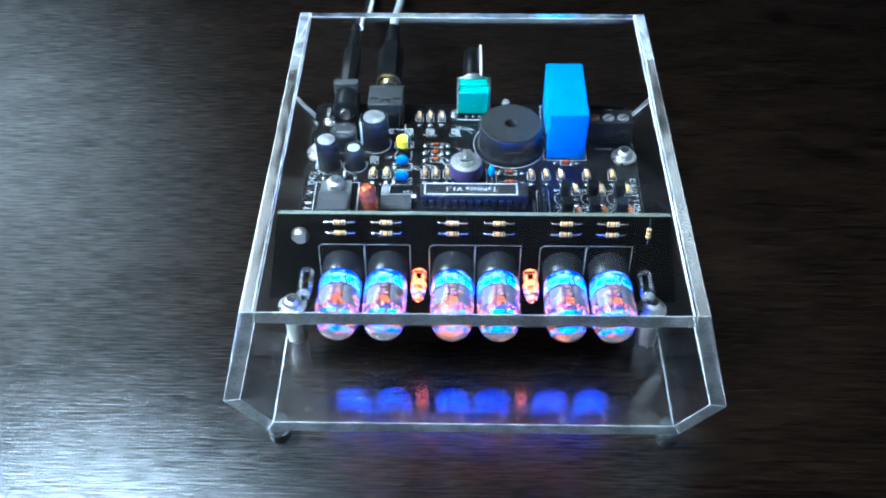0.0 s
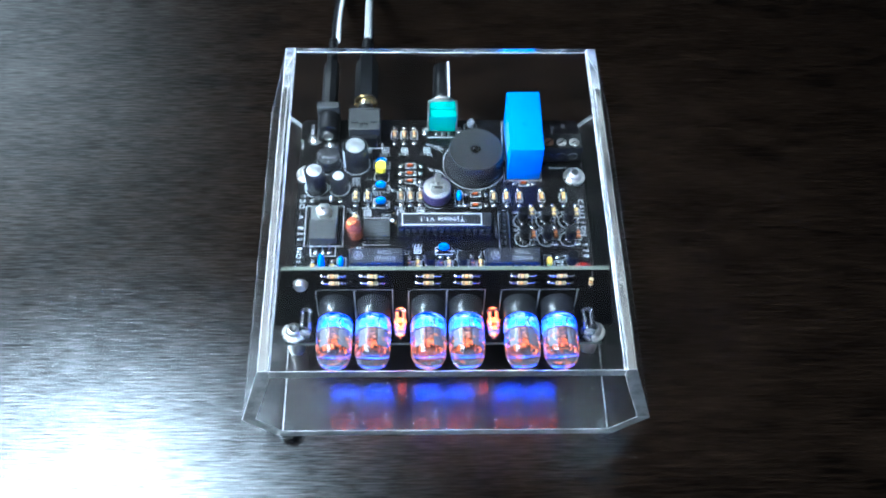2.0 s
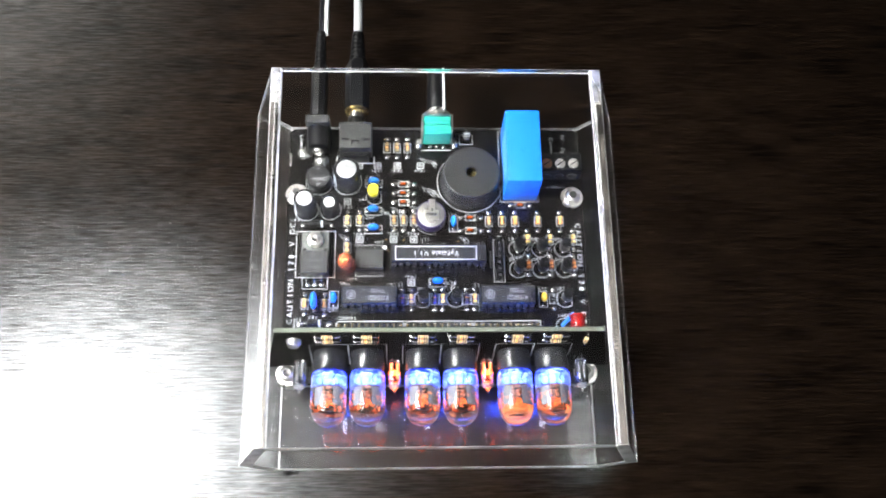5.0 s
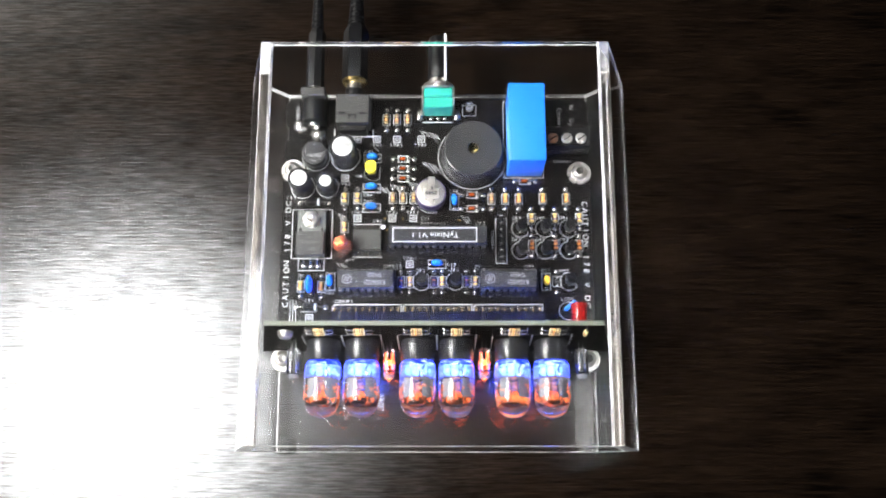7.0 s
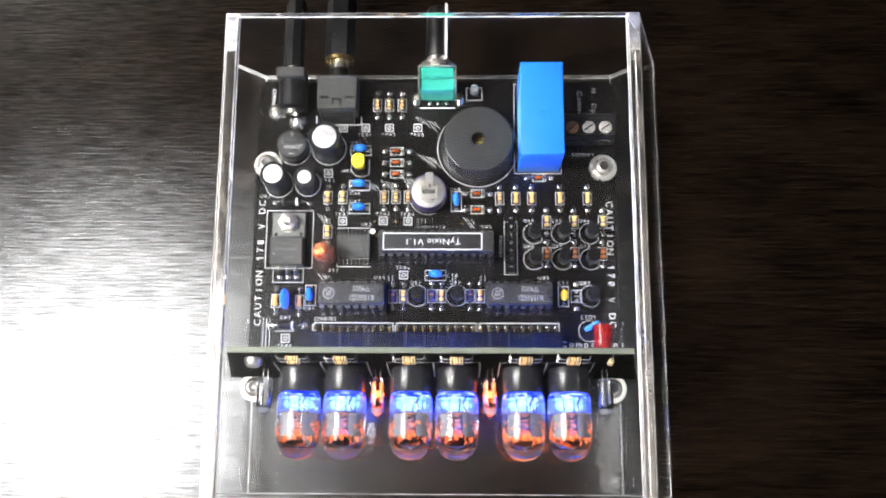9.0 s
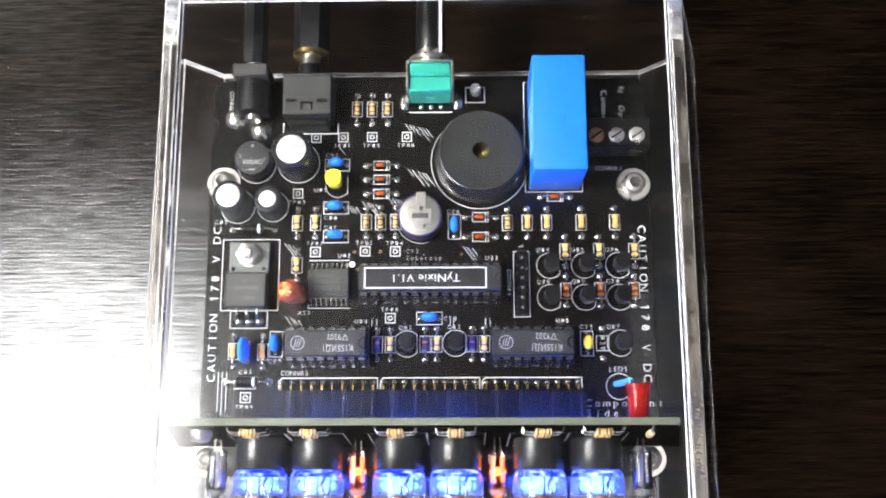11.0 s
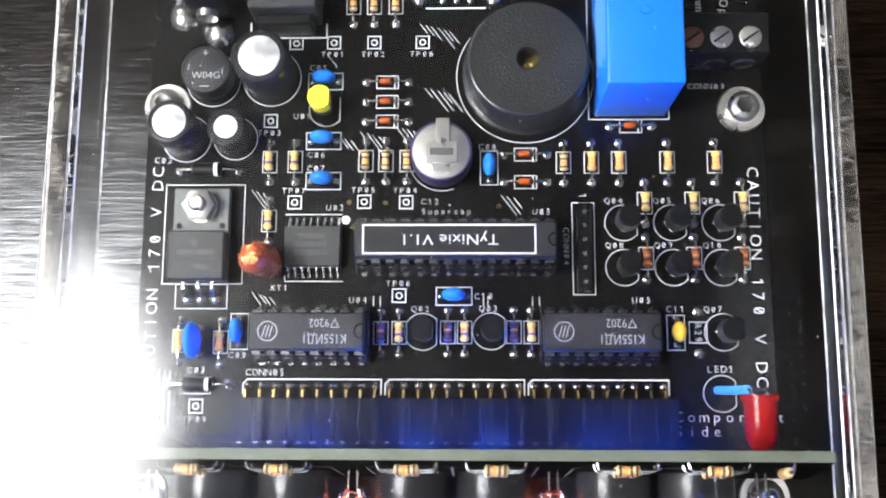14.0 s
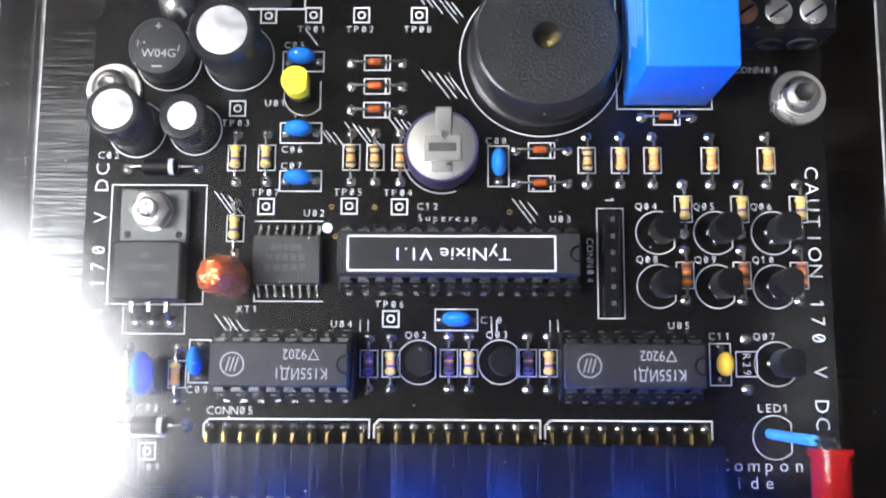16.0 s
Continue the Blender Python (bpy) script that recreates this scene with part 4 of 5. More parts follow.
label_text("U03", 15.8, 30.4)
for x, word in ((-25.4, "U04"), (25.4, "U05")):
    s, c = dip(x, 7.9, 8, "dark grey ceramic driver chip with faint markings", "short black chip socket")
    lettering("K155ИД1", 3.2, -1.2, 3.95, 2.3, c, GREYPRINT, 180, name="marking", stretch=0.8)
    lettering("▽9202", 3.2, 1.5, 3.95, 2.1, c, GREYPRINT, 180, name="marking", stretch=0.85)
    bm = B()
    lathe(bm, [(1.75, 3.9), (1.75, 3.95), (1.55, 3.95), (1.55, 3.9)], 24, at=(-6.6, 0, 0))
    for k in (-0.6, 0, 0.6):
        stroke(bm, [(-6.6 + k - 0.25, -0.9), (-6.6 + k + 0.25, 0.9)], 0.2, 3.95)
    part("marking", bm, GREYPRINT, c)
    notch(c, 9.6, 1.25)
    label_text(word, x + 8.0, 14.2)

u2 = thing("chip", "flat black surface-mounted clock chip", "chip", -25.6, 23.7, ZB)
part("body", box(B(), -5.1, 5.1, -3.7, 3.7, 0.2, 2.5, 0.2), EPOXY, u2)
for sy in (-1, 1):
    me = finish("leg", wire(B(), [(0, sy * 3.6, 1.2), (0, sy * 4.3, 1.1), (0, sy * 4.6, 0.25), (0, sy * 5.5, 0.2)], 0.3, 6), SOLDER)
    for k in range(8):
        p = new("leg", me)
        p.parent = u2
        p.location = ((k - 3.5) * 1.27 * MM, 0, 0)
for k, w in ((1.9, 2.4), (0.4, 3.0), (-1.1, 3.3)):
    for q in range(5):
        part("marking", box(B(), -w + q * 0.4 * w, -w + (q * 0.4 + 0.28) * w, k - 0.5, k + 0.4, 2.5, 2.52), MARKING, u2)
stroke(silk, [(-30.8, 17.8), (-30.8, 18.6)]), stroke(silk, [(-30.8, 17.6), (-20.4, 17.6)]), stroke(silk, [(-31, 29.9), (-20.6, 29.9)])
lathe(silk, [(0.8, LZ), (0, LZ + 0.01)], 16, at=(-19.9, 28.9, 0))
label_text("U02", -21.9, 31.2)

# ---- power transistor with its screw ----
pt = thing("power_transistor", "flat black power transistor bolted down by its metal tab", "transistor", -45.9, 25.5, ZB)
part("body", box(B(), -5.1, 5.1, -8.3, 0.6, 0.9, 5.2, 0.35), EPOXY, pt, "matt grey moulded body")
part("mould_dimple", lathe(B(), [(0.75, 5.2), (0.7, 5.23), (0.55, 5.23), (0.5, 5.2)], 18, at=(-4.0, -0.8, 0)), TRACE, pt)
for x0, x1, y in ((-3.2, -0.4, -3.4), (0.2, 3.4, -3.4), (-0.2, 2.2, -6.0), (-0.9, 0.3, -1.6)):
    part("marking", box(B(), x0, x1, y - 0.45, y + 0.45, 5.2, 5.22), MARKING, pt)
bm = box(B(), -5.1, 5.1, 0.6, 8.9, 0.9, 2.3, 0.2)
part("tab", bm, material("dull_tab_metal", (0.1, 0.105, 0.1), 0.5, metal=0.4, vary=0.1), pt, "dull grey metal tab")
for sx in (-1, 1):
    part("tab_hole", cyl(B(), 0.55, 2.3, 2.34, at=(sx * 3.9, 1.9, 0), seg=14), SLEEVE, pt)
for k in (-1, 0, 1):
    part("lead", wire(B(), [(k * 2.6, -8.2, 2.6), (k * 2.6, -9.6, 2.6), (k * 2.6, -10.6, 1.6), (k * 2.6, -11.0, -0.2)], 0.5, 6), SOLDER, pt, "tinned flat lead")
    pad(-45.9 + k * 2.6, 14.4, 1.0)
nut = thing("screw", "shiny steel screw and hexagon nut on the power transistor", "screw", -45.9, 30.9, ZB + 2.3)
part("washer", lathe(B(), [(3.0, 0), (3.0, 0.5), (1.5, 0.5), (1.5, 0)], 28), STEEL, nut)
part("hexagon_nut", lathe(B(), [(2.7, 0.5), (3.05, 0.8), (3.05, 2.6), (2.6, 2.9), (1.5, 2.9)], 6), STEEL, nut)
part("screw_end", lathe(B(), [(1.5, 2.4), (1.5, 4.0), (1.2, 4.3), (0, 4.3)], 18), STEEL, nut)
rect(silk, -53.2, -38.6, 17.1, 35.5)
rect(silk, -50.6, -41.2, 12.6, 17.0)

# wrapped crystal
xt = thing("crystal", "upright crystal wrapped in shiny copper-orange film", "crystal", -32.9, 20.5, ZB, ry=-8)
bm = lathe(B(), [(0, 0.9)] + [(r, h) for r, h in ((1.6, 1.0), (2.2, 1.8), (2.4, 3.0), (2.3, 4.2), (2.6, 5.4), (2.4, 6.6), (2.6, 7.8), (2.4, 9.0), (2.5, 10.2), (2.0, 11.4), (1.5, 12.2))] + [(0, 12.5)], 18, squash=(1.12, 1.15))
crinkle = random.Random(12)
for v in bm.verts:
    f = crinkle.uniform(0.94, 1.07)
    v.co = Vector((v.co.x * f, v.co.y * f, v.co.z + crinkle.uniform(-0.3, 0.3)))
bmesh.ops.subdivide_edges(bm, edges=bm.edges, cuts=1, use_grid_fill=True, smooth=0.6)
part("wrap", bm, COPPER, xt)
for s in (-1, 1):
    part("lead", wire(B(), [(s * 1.2, 0, 1.6), (s * 1.3, 0, -0.6)], 0.25, 6), SOLDER, xt, "tinned wire lead")
label_text("XT1", -31.8, 16.4)

# ---- screws that hold the board ----
def board_screw(x, y):
    t = thing("board_screw", "stainless socket-head screw on a wide washer", "screw", x, y, ZB, group="board screws")
    part("washer", lathe(B(), [(4.3, 0.0), (4.4, 0.4), (4.2, 0.9), (1.6, 0.9), (1.6, 0)], 36), STEEL, t)
    part("spring_washer", lathe(B(), [(3.1, 0.9), (3.1, 1.7), (1.6, 1.7), (1.6, 0.9)], 30), STEEL, t)
    dome = [(2.85, 1.7), (2.9, 2.1)] + [(2.9 * math.cos(radians(a)) ** 0.8, 2.1 + 1.7 * math.sin(radians(a))) for a in (15, 30, 45, 57)]
    head = part("screw_head", lathe(B(), dome + [(1.5, 3.6), (1.35, 3.45), (1.3, 2.4), (0, 2.2)], 36), STEEL, t, "domed steel head")
    part("hex_recess", lathe(B(), [(1.52, 3.62), (1.58, 3.66), (1.42, 3.66), (1.36, 3.6)], 6), TIN, head)
    part("standoff", cyl(B(), 3.0, 11.0 - ZB, -1.62, seg=24), STEEL, t, "metal spacer below the board")
    return t


scr = board_screw(52.5, 49.4)
for x, y in ((-53.6, 50.4), (53.4, -19.8), (-54.6, -19.8)):
    copy_thing(scr, pose(x * MM, y * MM, ZB * MM))

# ---- connectors ----
tb = thing("terminal_block", "black three-way screw terminal block", "terminal block", 47.3, 61.0, ZB)
part("housing", box(B(), -8.3, 8.6, -3.9, 3.6, 0.05, 9.0, 0.3), BLACK, tb)
for k in (-1, 0, 1):
    screw = part("screw", lathe(B(), [(2.0, 8.6), (2.0, 9.15), (1.75, 9.3), (0, 9.3)], 22, at=(k * 5.08, -1.0, 0)), COPPER_SCREW if k < 0 else STEEL, tb, "slotted brownish screw" if k < 0 else "slotted steel screw")
    bm = box(B(), -1.7, 1.7, -0.2, 0.2, 9.28, 9.34)
    bmesh.ops.rotate(bm, verts=bm.verts, cent=(0, 0, 0), matrix=Matrix.Rotation(radians(35), 3, "Z"))
    bmesh.ops.translate(bm, verts=bm.verts, vec=(k * 5.08, -1.0, 0))
    part("screw_slot", bm, SLEEVE, screw)
    part("wire_hole", cyl(B(), 0.8, 8.98, 9.03, at=(k * 5.08, -3.0, 0), seg=14), SLEEVE, tb)
    part("wire_entry", lathe(B(), [(2.2, 0.0), (2.2, 0.5), (1.6, 0.5), (1.5, -0.2), (0, -0.2)], 20, at=(k * 5.08, -3.8, 3.6), axis="-y"), EPOXY, tb)
label_text("N. Open", 50.3, 70.2, 2.3, -90, pitch=1.75)
label_text("Common", 45.8, 70.2, 2.3, -90, pitch=1.75)
label_text("CONN03", 46.4, 54.0)

jack = thing("power_jack", "round black power socket at the board's back edge", "socket", -45.8, 72.5, ZB)
bm = B()
lathe(bm, [(3.0, -5.2), (4.0, -4.6), (4.3, -3.6), (4.3, 3.6)], 28, at=(0, 0, 5.0), axis="y")
box(bm, -4.2, 4.2, -4.6, 3.6, 0.1, 5.0, 0.2)
part("barrel", bm, BLACK, jack)
part("flange", box(B(), -4.5, 4.5, 3.6, 7.0, 0.1, 10.8, 0.35), EPOXY, jack)
part("rivet", lathe(B(), [(2.0, -6.4), (2.2, -5.2), (1.0, -4.8)], 18, at=(0, 0, 4.4), axis="y"), SOLDER, jack, "shiny solder contact")
part("solder_tag", lathe(B(), [(3.0, 0.05), (2.5, 1.0), (0.9, 1.8), (0, 1.9)], 20, at=(1.2, -7.6, 0)), SOLDER, jack)
part("solder_tag", lathe(B(), [(2.9, 0.05), (2.4, 0.8), (0.9, 1.4), (0, 1.5)], 20, at=(-5.6, -4.2, 0)), SOLDER, jack)
label_text("CONN01", -52.6, 72.5, 1.7, -90)

aj = thing("audio_jack", "square black audio socket at the board's back edge", "socket", -31.2, 71.8, ZB)
part("housing", box(B(), -6.2, 6.2, -5.6, 5.2, 0.05, 9.2, 0.3), EPOXY, aj)
part("lip", box(B(), -6.3, 6.3, 4.6, 5.4, 0.05, 9.5, 0.15), EPOXY, aj)
part("mould_ring", lathe(B(), [(1.7, 9.2), (1.7, 9.3), (1.45, 9.3), (1.45, 9.2)], 24, at=(0, 1.2, 0)), BLACK, aj)
for x0, x1, y0, y1 in ((-5.2, -2.6, -2.4, -1.5), (2.6, 5.2, -2.4, -1.5), (-1.5, 1.5, -2.9, -2.3), (-1.5, -1.0, -4.4, -2.3), (1.0, 1.5, -4.4, -2.3)):
    part("moulded_rib", box(B(), x0, x1, y0, y1, 9.2, 9.26), SLEEVE, aj)
part("contact_comb", box(B(), -5.0, 5.0, -7.6, -5.6, 0.1, 6.0, 0.3), BLACK, aj)
part("nozzle", cyl(B(), 3.0, 5.4, 8.6, at=(0, 0, 5.0), axis="y", seg=24), BLACK, aj)
stroke(silk, [(-34.5, 63.9), (-24.2, 63.9), (-24.2, 66.5)], 0.3)
stroke(silk, [(-38.6, 64.2), (-38.6, 66.8)], 0.3)

pot = thing("potentiometer", "teal potentiometer with a metal bracket and black knob", "potentiometer", 0.3, 74.6, ZB)
part("body", box(B(), -5.4, 5.4, -3.0, 1.0, 1.2, 10.6, 0.4), GREEN, pot)
part("cover", box(B(), -5.2, 5.2, 1.0, 4.4, 0.9, 11.2, 0.4), GREEN, pot, "lighter teal cover")
part("cover_rib", box(B(), -3.0, 2.6, 1.4, 3.6, 11.2, 11.5, 0.1), GREEN, pot)
part("mould_ring", lathe(B(), [(1.7, 3.0), (1.7, 3.15), (1.4, 3.15), (1.4, 3.0)], 22, at=(0, 0, 6.0), axis="-y"), GREEN, pot)
for s in (-1, 1):
    part("bracket", box(B(), s * 5.75 - 0.3, s * 5.75 + 0.25, -2.6, 4.9, 0.3, 11.7, 0.1), STEEL, pot, "bent metal bracket arm")
    part("bracket_foot", lathe(B(), [(1.9, 0.02), (1.7, 0.9), (0.9, 1.5), (0.5, 1.6)], 18, at=(s * 7.0, -2.4, 0), squash=(0.8, 1.3)), SOLDER, pot)
part("bracket_plate", box(B(), -5.4, 5.4, 4.45, 4.9, 0.9, 11.7, 0.1), STEEL, pot, "metal plate behind the body")
for k in (-1, 0, 1):
    part("terminal", lathe(B(), [(0.75, 0.0), (0.6, 0.9), (0, 1.3)], 12, at=(k * 2.6, -3.7, 0)), SOLDER, pot)
part("bushing", cyl(B(), 3.4, 4.4, 9.2, at=(0, 0, 6.4), axis="y", seg=28), STEEL, pot, "threaded metal bushing")
part("panel_nut", lathe(B(), [(5.4, 6.0), (5.6, 6.2), (5.6, 6.9), (5.4, 7.1), (3.4, 7.1), (3.4, 6.0)], 30, at=(0, 0, 6.4), axis="y"), STEEL, pot)
knob = part("knob", lathe(B(), [(3.6, 9.2), (3.9, 9.6), (3.6, 26.2), (3.2, 26.8), (0, 26.8)], 30, at=(0, 0, 6.4), axis="y"), BLACK, pot, "black tapered knob")
part("pointer", box(B(), 2.3, 3.1, 7.8, 27.2, 9.4, 10.3, 0.15), WHITE_PLASTIC, knob, "white pointer line on the knob")
stroke(silk, [(-5.4, 69.6), (5.6, 69.6)], 0.3)

led2 = thing("led", "small clear lamp lying near the board's back edge", "led", 12.0, 74.6, ZB)
part("lens", lathe(B(), [(1.5, 0.0), (1.5, 2.0), (1.2, 2.9), (0, 3.3)], 18, at=(0, 0, 1.8)), CLEAR_LED, led2)
for s in (-1, 1):
    part("lead", wire(B(), [(s * 0.6, 0, 2.0), (s * 0.8, -0.8, -0.1)], 0.25, 6), SOLDER, led2)
rect(silk, 9.4, 14.4, 72.2, 76.4)

# unused pin socket
c4 = thing("pin_socket", "low black pin socket strip", "connector", 23.3, 23.6, ZB)
part("strip", box(B(), -1.25, 1.25, -8.0, 8.0, 0.05, 2.4, 0.15), SOCKET, c4)
for k in range(6):
    part("contact", box(B(), -0.35, 0.35, -0.35, 0.35, 2.38, 2.46), SOLDER, c4).location.y = (k - 2.5) * 2.54 * MM
rect(silk, 21.3, 25.3, 15.2, 32.0)
label_text("1", 23.3, 33.3, 1.9, -90)
label_text("CONN04", 20.2, 24.0, 1.5, -90)

# angled sockets towards the display board
gold_pin = finish("pin", wire(B(), [(0, 1.3, -0.1), (0, 1.2, 1.2), (0, 0.6, 2.0), (0, -0.9, 2.0)], 0.33, 6), GOLD)
socket_tip = finish("contact_tip", box(B(), -0.45, 0.45, -8.5, -8.0, 4.2, 4.7), SOLDER)
for b in range(3):
    h = thing("angled_socket", "black right-angled ten-pin socket strip with gold pins", "connector", -25.4 + 25.4 * b, -2.6, ZB, group="angled sockets")
    part("housing", box(B(), -12.95 if b == 0 else -12.66, 12.95 if b == 2 else 12.66, -8.1, -0.7, 0.1, 5.4, 0.12), SOCKET, h)
    for k in range(10):
        p = new("pin", gold_pin)
        p.parent = h
        p.location.x = (k - 4.5) * 2.54 * MM
        q = new("contact_tip", socket_tip)
        q.parent = h
        q.location.x = (k - 4.5) * 2.54 * MM
        pad(-25.4 + 25.4 * b + (k - 4.5) * 2.54, -1.2, 0.75)
    x0 = -25.4 + 25.4 * b
    stroke(silk, [(x0 - 12.3, -2.6), (x0 - 12.3, -0.8), (x0 - 11.5, 0.0), (x0 + 12.4, 0.0), (x0 + 12.4, -2.6)], 0.26)
label_text("CONN05", -37.4, 1.25, 1.75, align="LEFT", pitch=1.2)

# red lamp on long leads, one of them sleeved
rd = thing("led", "red lamp lying on long bent leads", "led", 48.6, -2.9, ZB)
part("lens", lathe(B(), [(2.95, 0.0), (2.95, 1.0), (2.5, 1.0), (2.5, 6.3), (2.1, 7.6), (1.2, 8.5), (0, 8.8)], 26, at=(0, 0, 17.5), axis="-y"), RED_LED, rd, "glossy red lens")
part("sleeved_lead", wire(B(), [(-2.4, 1.2, 0.3), (-1.9, 1.0, 8.0), (-1.3, 0.9, 15.5)], 0.75, 10), BLUE_SLEEVE, rd, "pale blue sleeve on the lead")
part("lead", wire(B(), [(-1.3, 0.9, 15.3)] + bend((-1.3, 0.9, 16.4), (-1.2, 0.6, 17.4), (-1.2, -0.4, 17.5), 4), 0.27, 6), SOLDER, rd)
part("lead", wire(B(), [(0.2, 1.2, -0.2), (0.8, 1.1, 8.0), (1.2, 1.0, 16.4), (1.2, 0.3, 17.4), (1.2, -0.4, 17.5)], 0.27, 6), SOLDER, rd)
arc(silk, 47.0, -2.3, 3.2, 40, 320)
stroke(silk, [(49.45, -4.2), (49.45, -0.4)])
label_text("LED1", 46.9, 2.0, 1.75, pitch=1.25)
label_text("Component", 38.2, -6.3, 2.6, align="LEFT", pitch=2.22)
label_text("Side", 38.2, -8.8, 2.6, align="LEFT", pitch=2.22)
pad(43.3, 12.1, 0.9), pad(43.3, 4.7, 0.9)
rect(silk, 41.7, 44.8, 6.6, 10.3)
label_text("R29", 43.3, 8.4, 1.7, -90)
label_text("C02", -54.0, 40.2, 1.6)
# warning along both edges
label_text("CAUTION 170 V DC", 54.2, 18.7, 3.0, -90, pitch=2.53)
label_text("CAUTION 170 V DC", -54.9, 19.0, 3.0, 90, pitch=2.53)


# faint tracks, and white silkscreen strokes painted where tracks catch the light
tracks = B()
rng = random.Random(4)
for x0, y0, n in ((-6.5, 66.5, 6), (-5.5, 54.0, 5), (-11.0, 46.5, 4), (-17.5, 45.5, 4), (-37.5, 34.5, 3), (-36.5, 15.5, 4), (-24.0, 60.6, 1), (-21.5, 44.5, 3), (8.5, 33.5, 3)):
    for k in range(n):
        dx = 1.1 * k + rng.uniform(-0.2, 0.2)
        ln = rng.uniform(1.5, 4.5)
        stroke(silk, [(x0 + dx, y0 - 0.3 * k), (x0 + dx + ln * 0.75, y0 - 0.3 * k - ln)], 0.13)
for k in range(9):
    stroke(tracks, [(-53.5 + 0.9 * k, 2.0 - 0.2 * k), (-53.5 + 0.9 * k, -7.0 - 0.5 * k), (-50.5 + 0.9 * k, -10.0 - 0.4 * k), (-30, -10.0 - 0.4 * k)], 0.2, ZB + 0.03)
# more track glints painted in white
for x in (-52.0, -50.9, -53.0):
    stroke(silk, [(x, -9.0 + abs(x + 52)), (x, 1.5)], 0.14)
for x in (-14.6, -13.4, 5.2, 6.0, 14.0, 15.2):
    stroke(silk, [(x, 13.2), (x, 14.8)], 0.14)
for x, y in ((-19.3, 32.2), (-12.7, 32.1), (-18.6, 27.6), (8.0, 31.4)):
    part("via", lathe(B(), [(0.42, ZB + 0.02), (0.42, ZB + 0.08), (0.22, ZB + 0.08), (0.22, ZB + 0.02)], 12, at=(x, y, 0)), GOLD, main_board, "tiny gold-plated hole")
part("silkscreen", silk, SILK, main_board, "white printed outlines and painted track glints")
part("solder_joints", pads, SOLDER, main_board, "shiny solder joints")
part("traces", tracks, TRACE, main_board)
main_board["kind"] = ""

# ---- display board ----
LEAN = 7.5
display = thing("display_board", "black upright circuit board that carries the glowing tubes", "circuit board", 0, -16.8, 24.0, rx=-LEAN)
# own axes: x along the board, y through it (towards the back), z up the board
bm = B()
prism(bm, [(-62.0, -0.3), (61.0, -0.3), (54.8, 31.6), (-56.2, 31.6)], 0.0, 1.6)
for f in bm.faces:
    f.normal_update()
    if abs(f.normal.y) < 0.5:
        f.material_index = 1
part("board", bm, [PCB_MATT, material("pale_green_board_edge", (0.075, 0.085, 0.062), 0.6, vary=0.1)], display)
TUBES = (-38.7, -25.5, -6.5, 6.7, 25.7, 38.9)
TZ = 13.2
bm = B()
for x in TUBES:
    for a, b in (((x - 6.8, 2), (x - 6.8, 19.6)), ((x - 6.8, 19.6), (x - 5.6, 20.8)), ((x - 5.6, 20.8), (x + 6.6, 20.8)), ((x + 6.6, 20.8), (x + 6.6, 2))):
        d = (Vector(b) - Vector(a)).normalized()
        s = Vector((-d.y, d.x)) * 0.08
        bm.faces.new([bm.verts.new((p.x, -0.05, p.y)) for p in (Vector(a) - s, Vector(b) - s, Vector(b) + s, Vector(a) + s)])
part("silkscreen", bm, SILK, display, "white printed tube outlines")


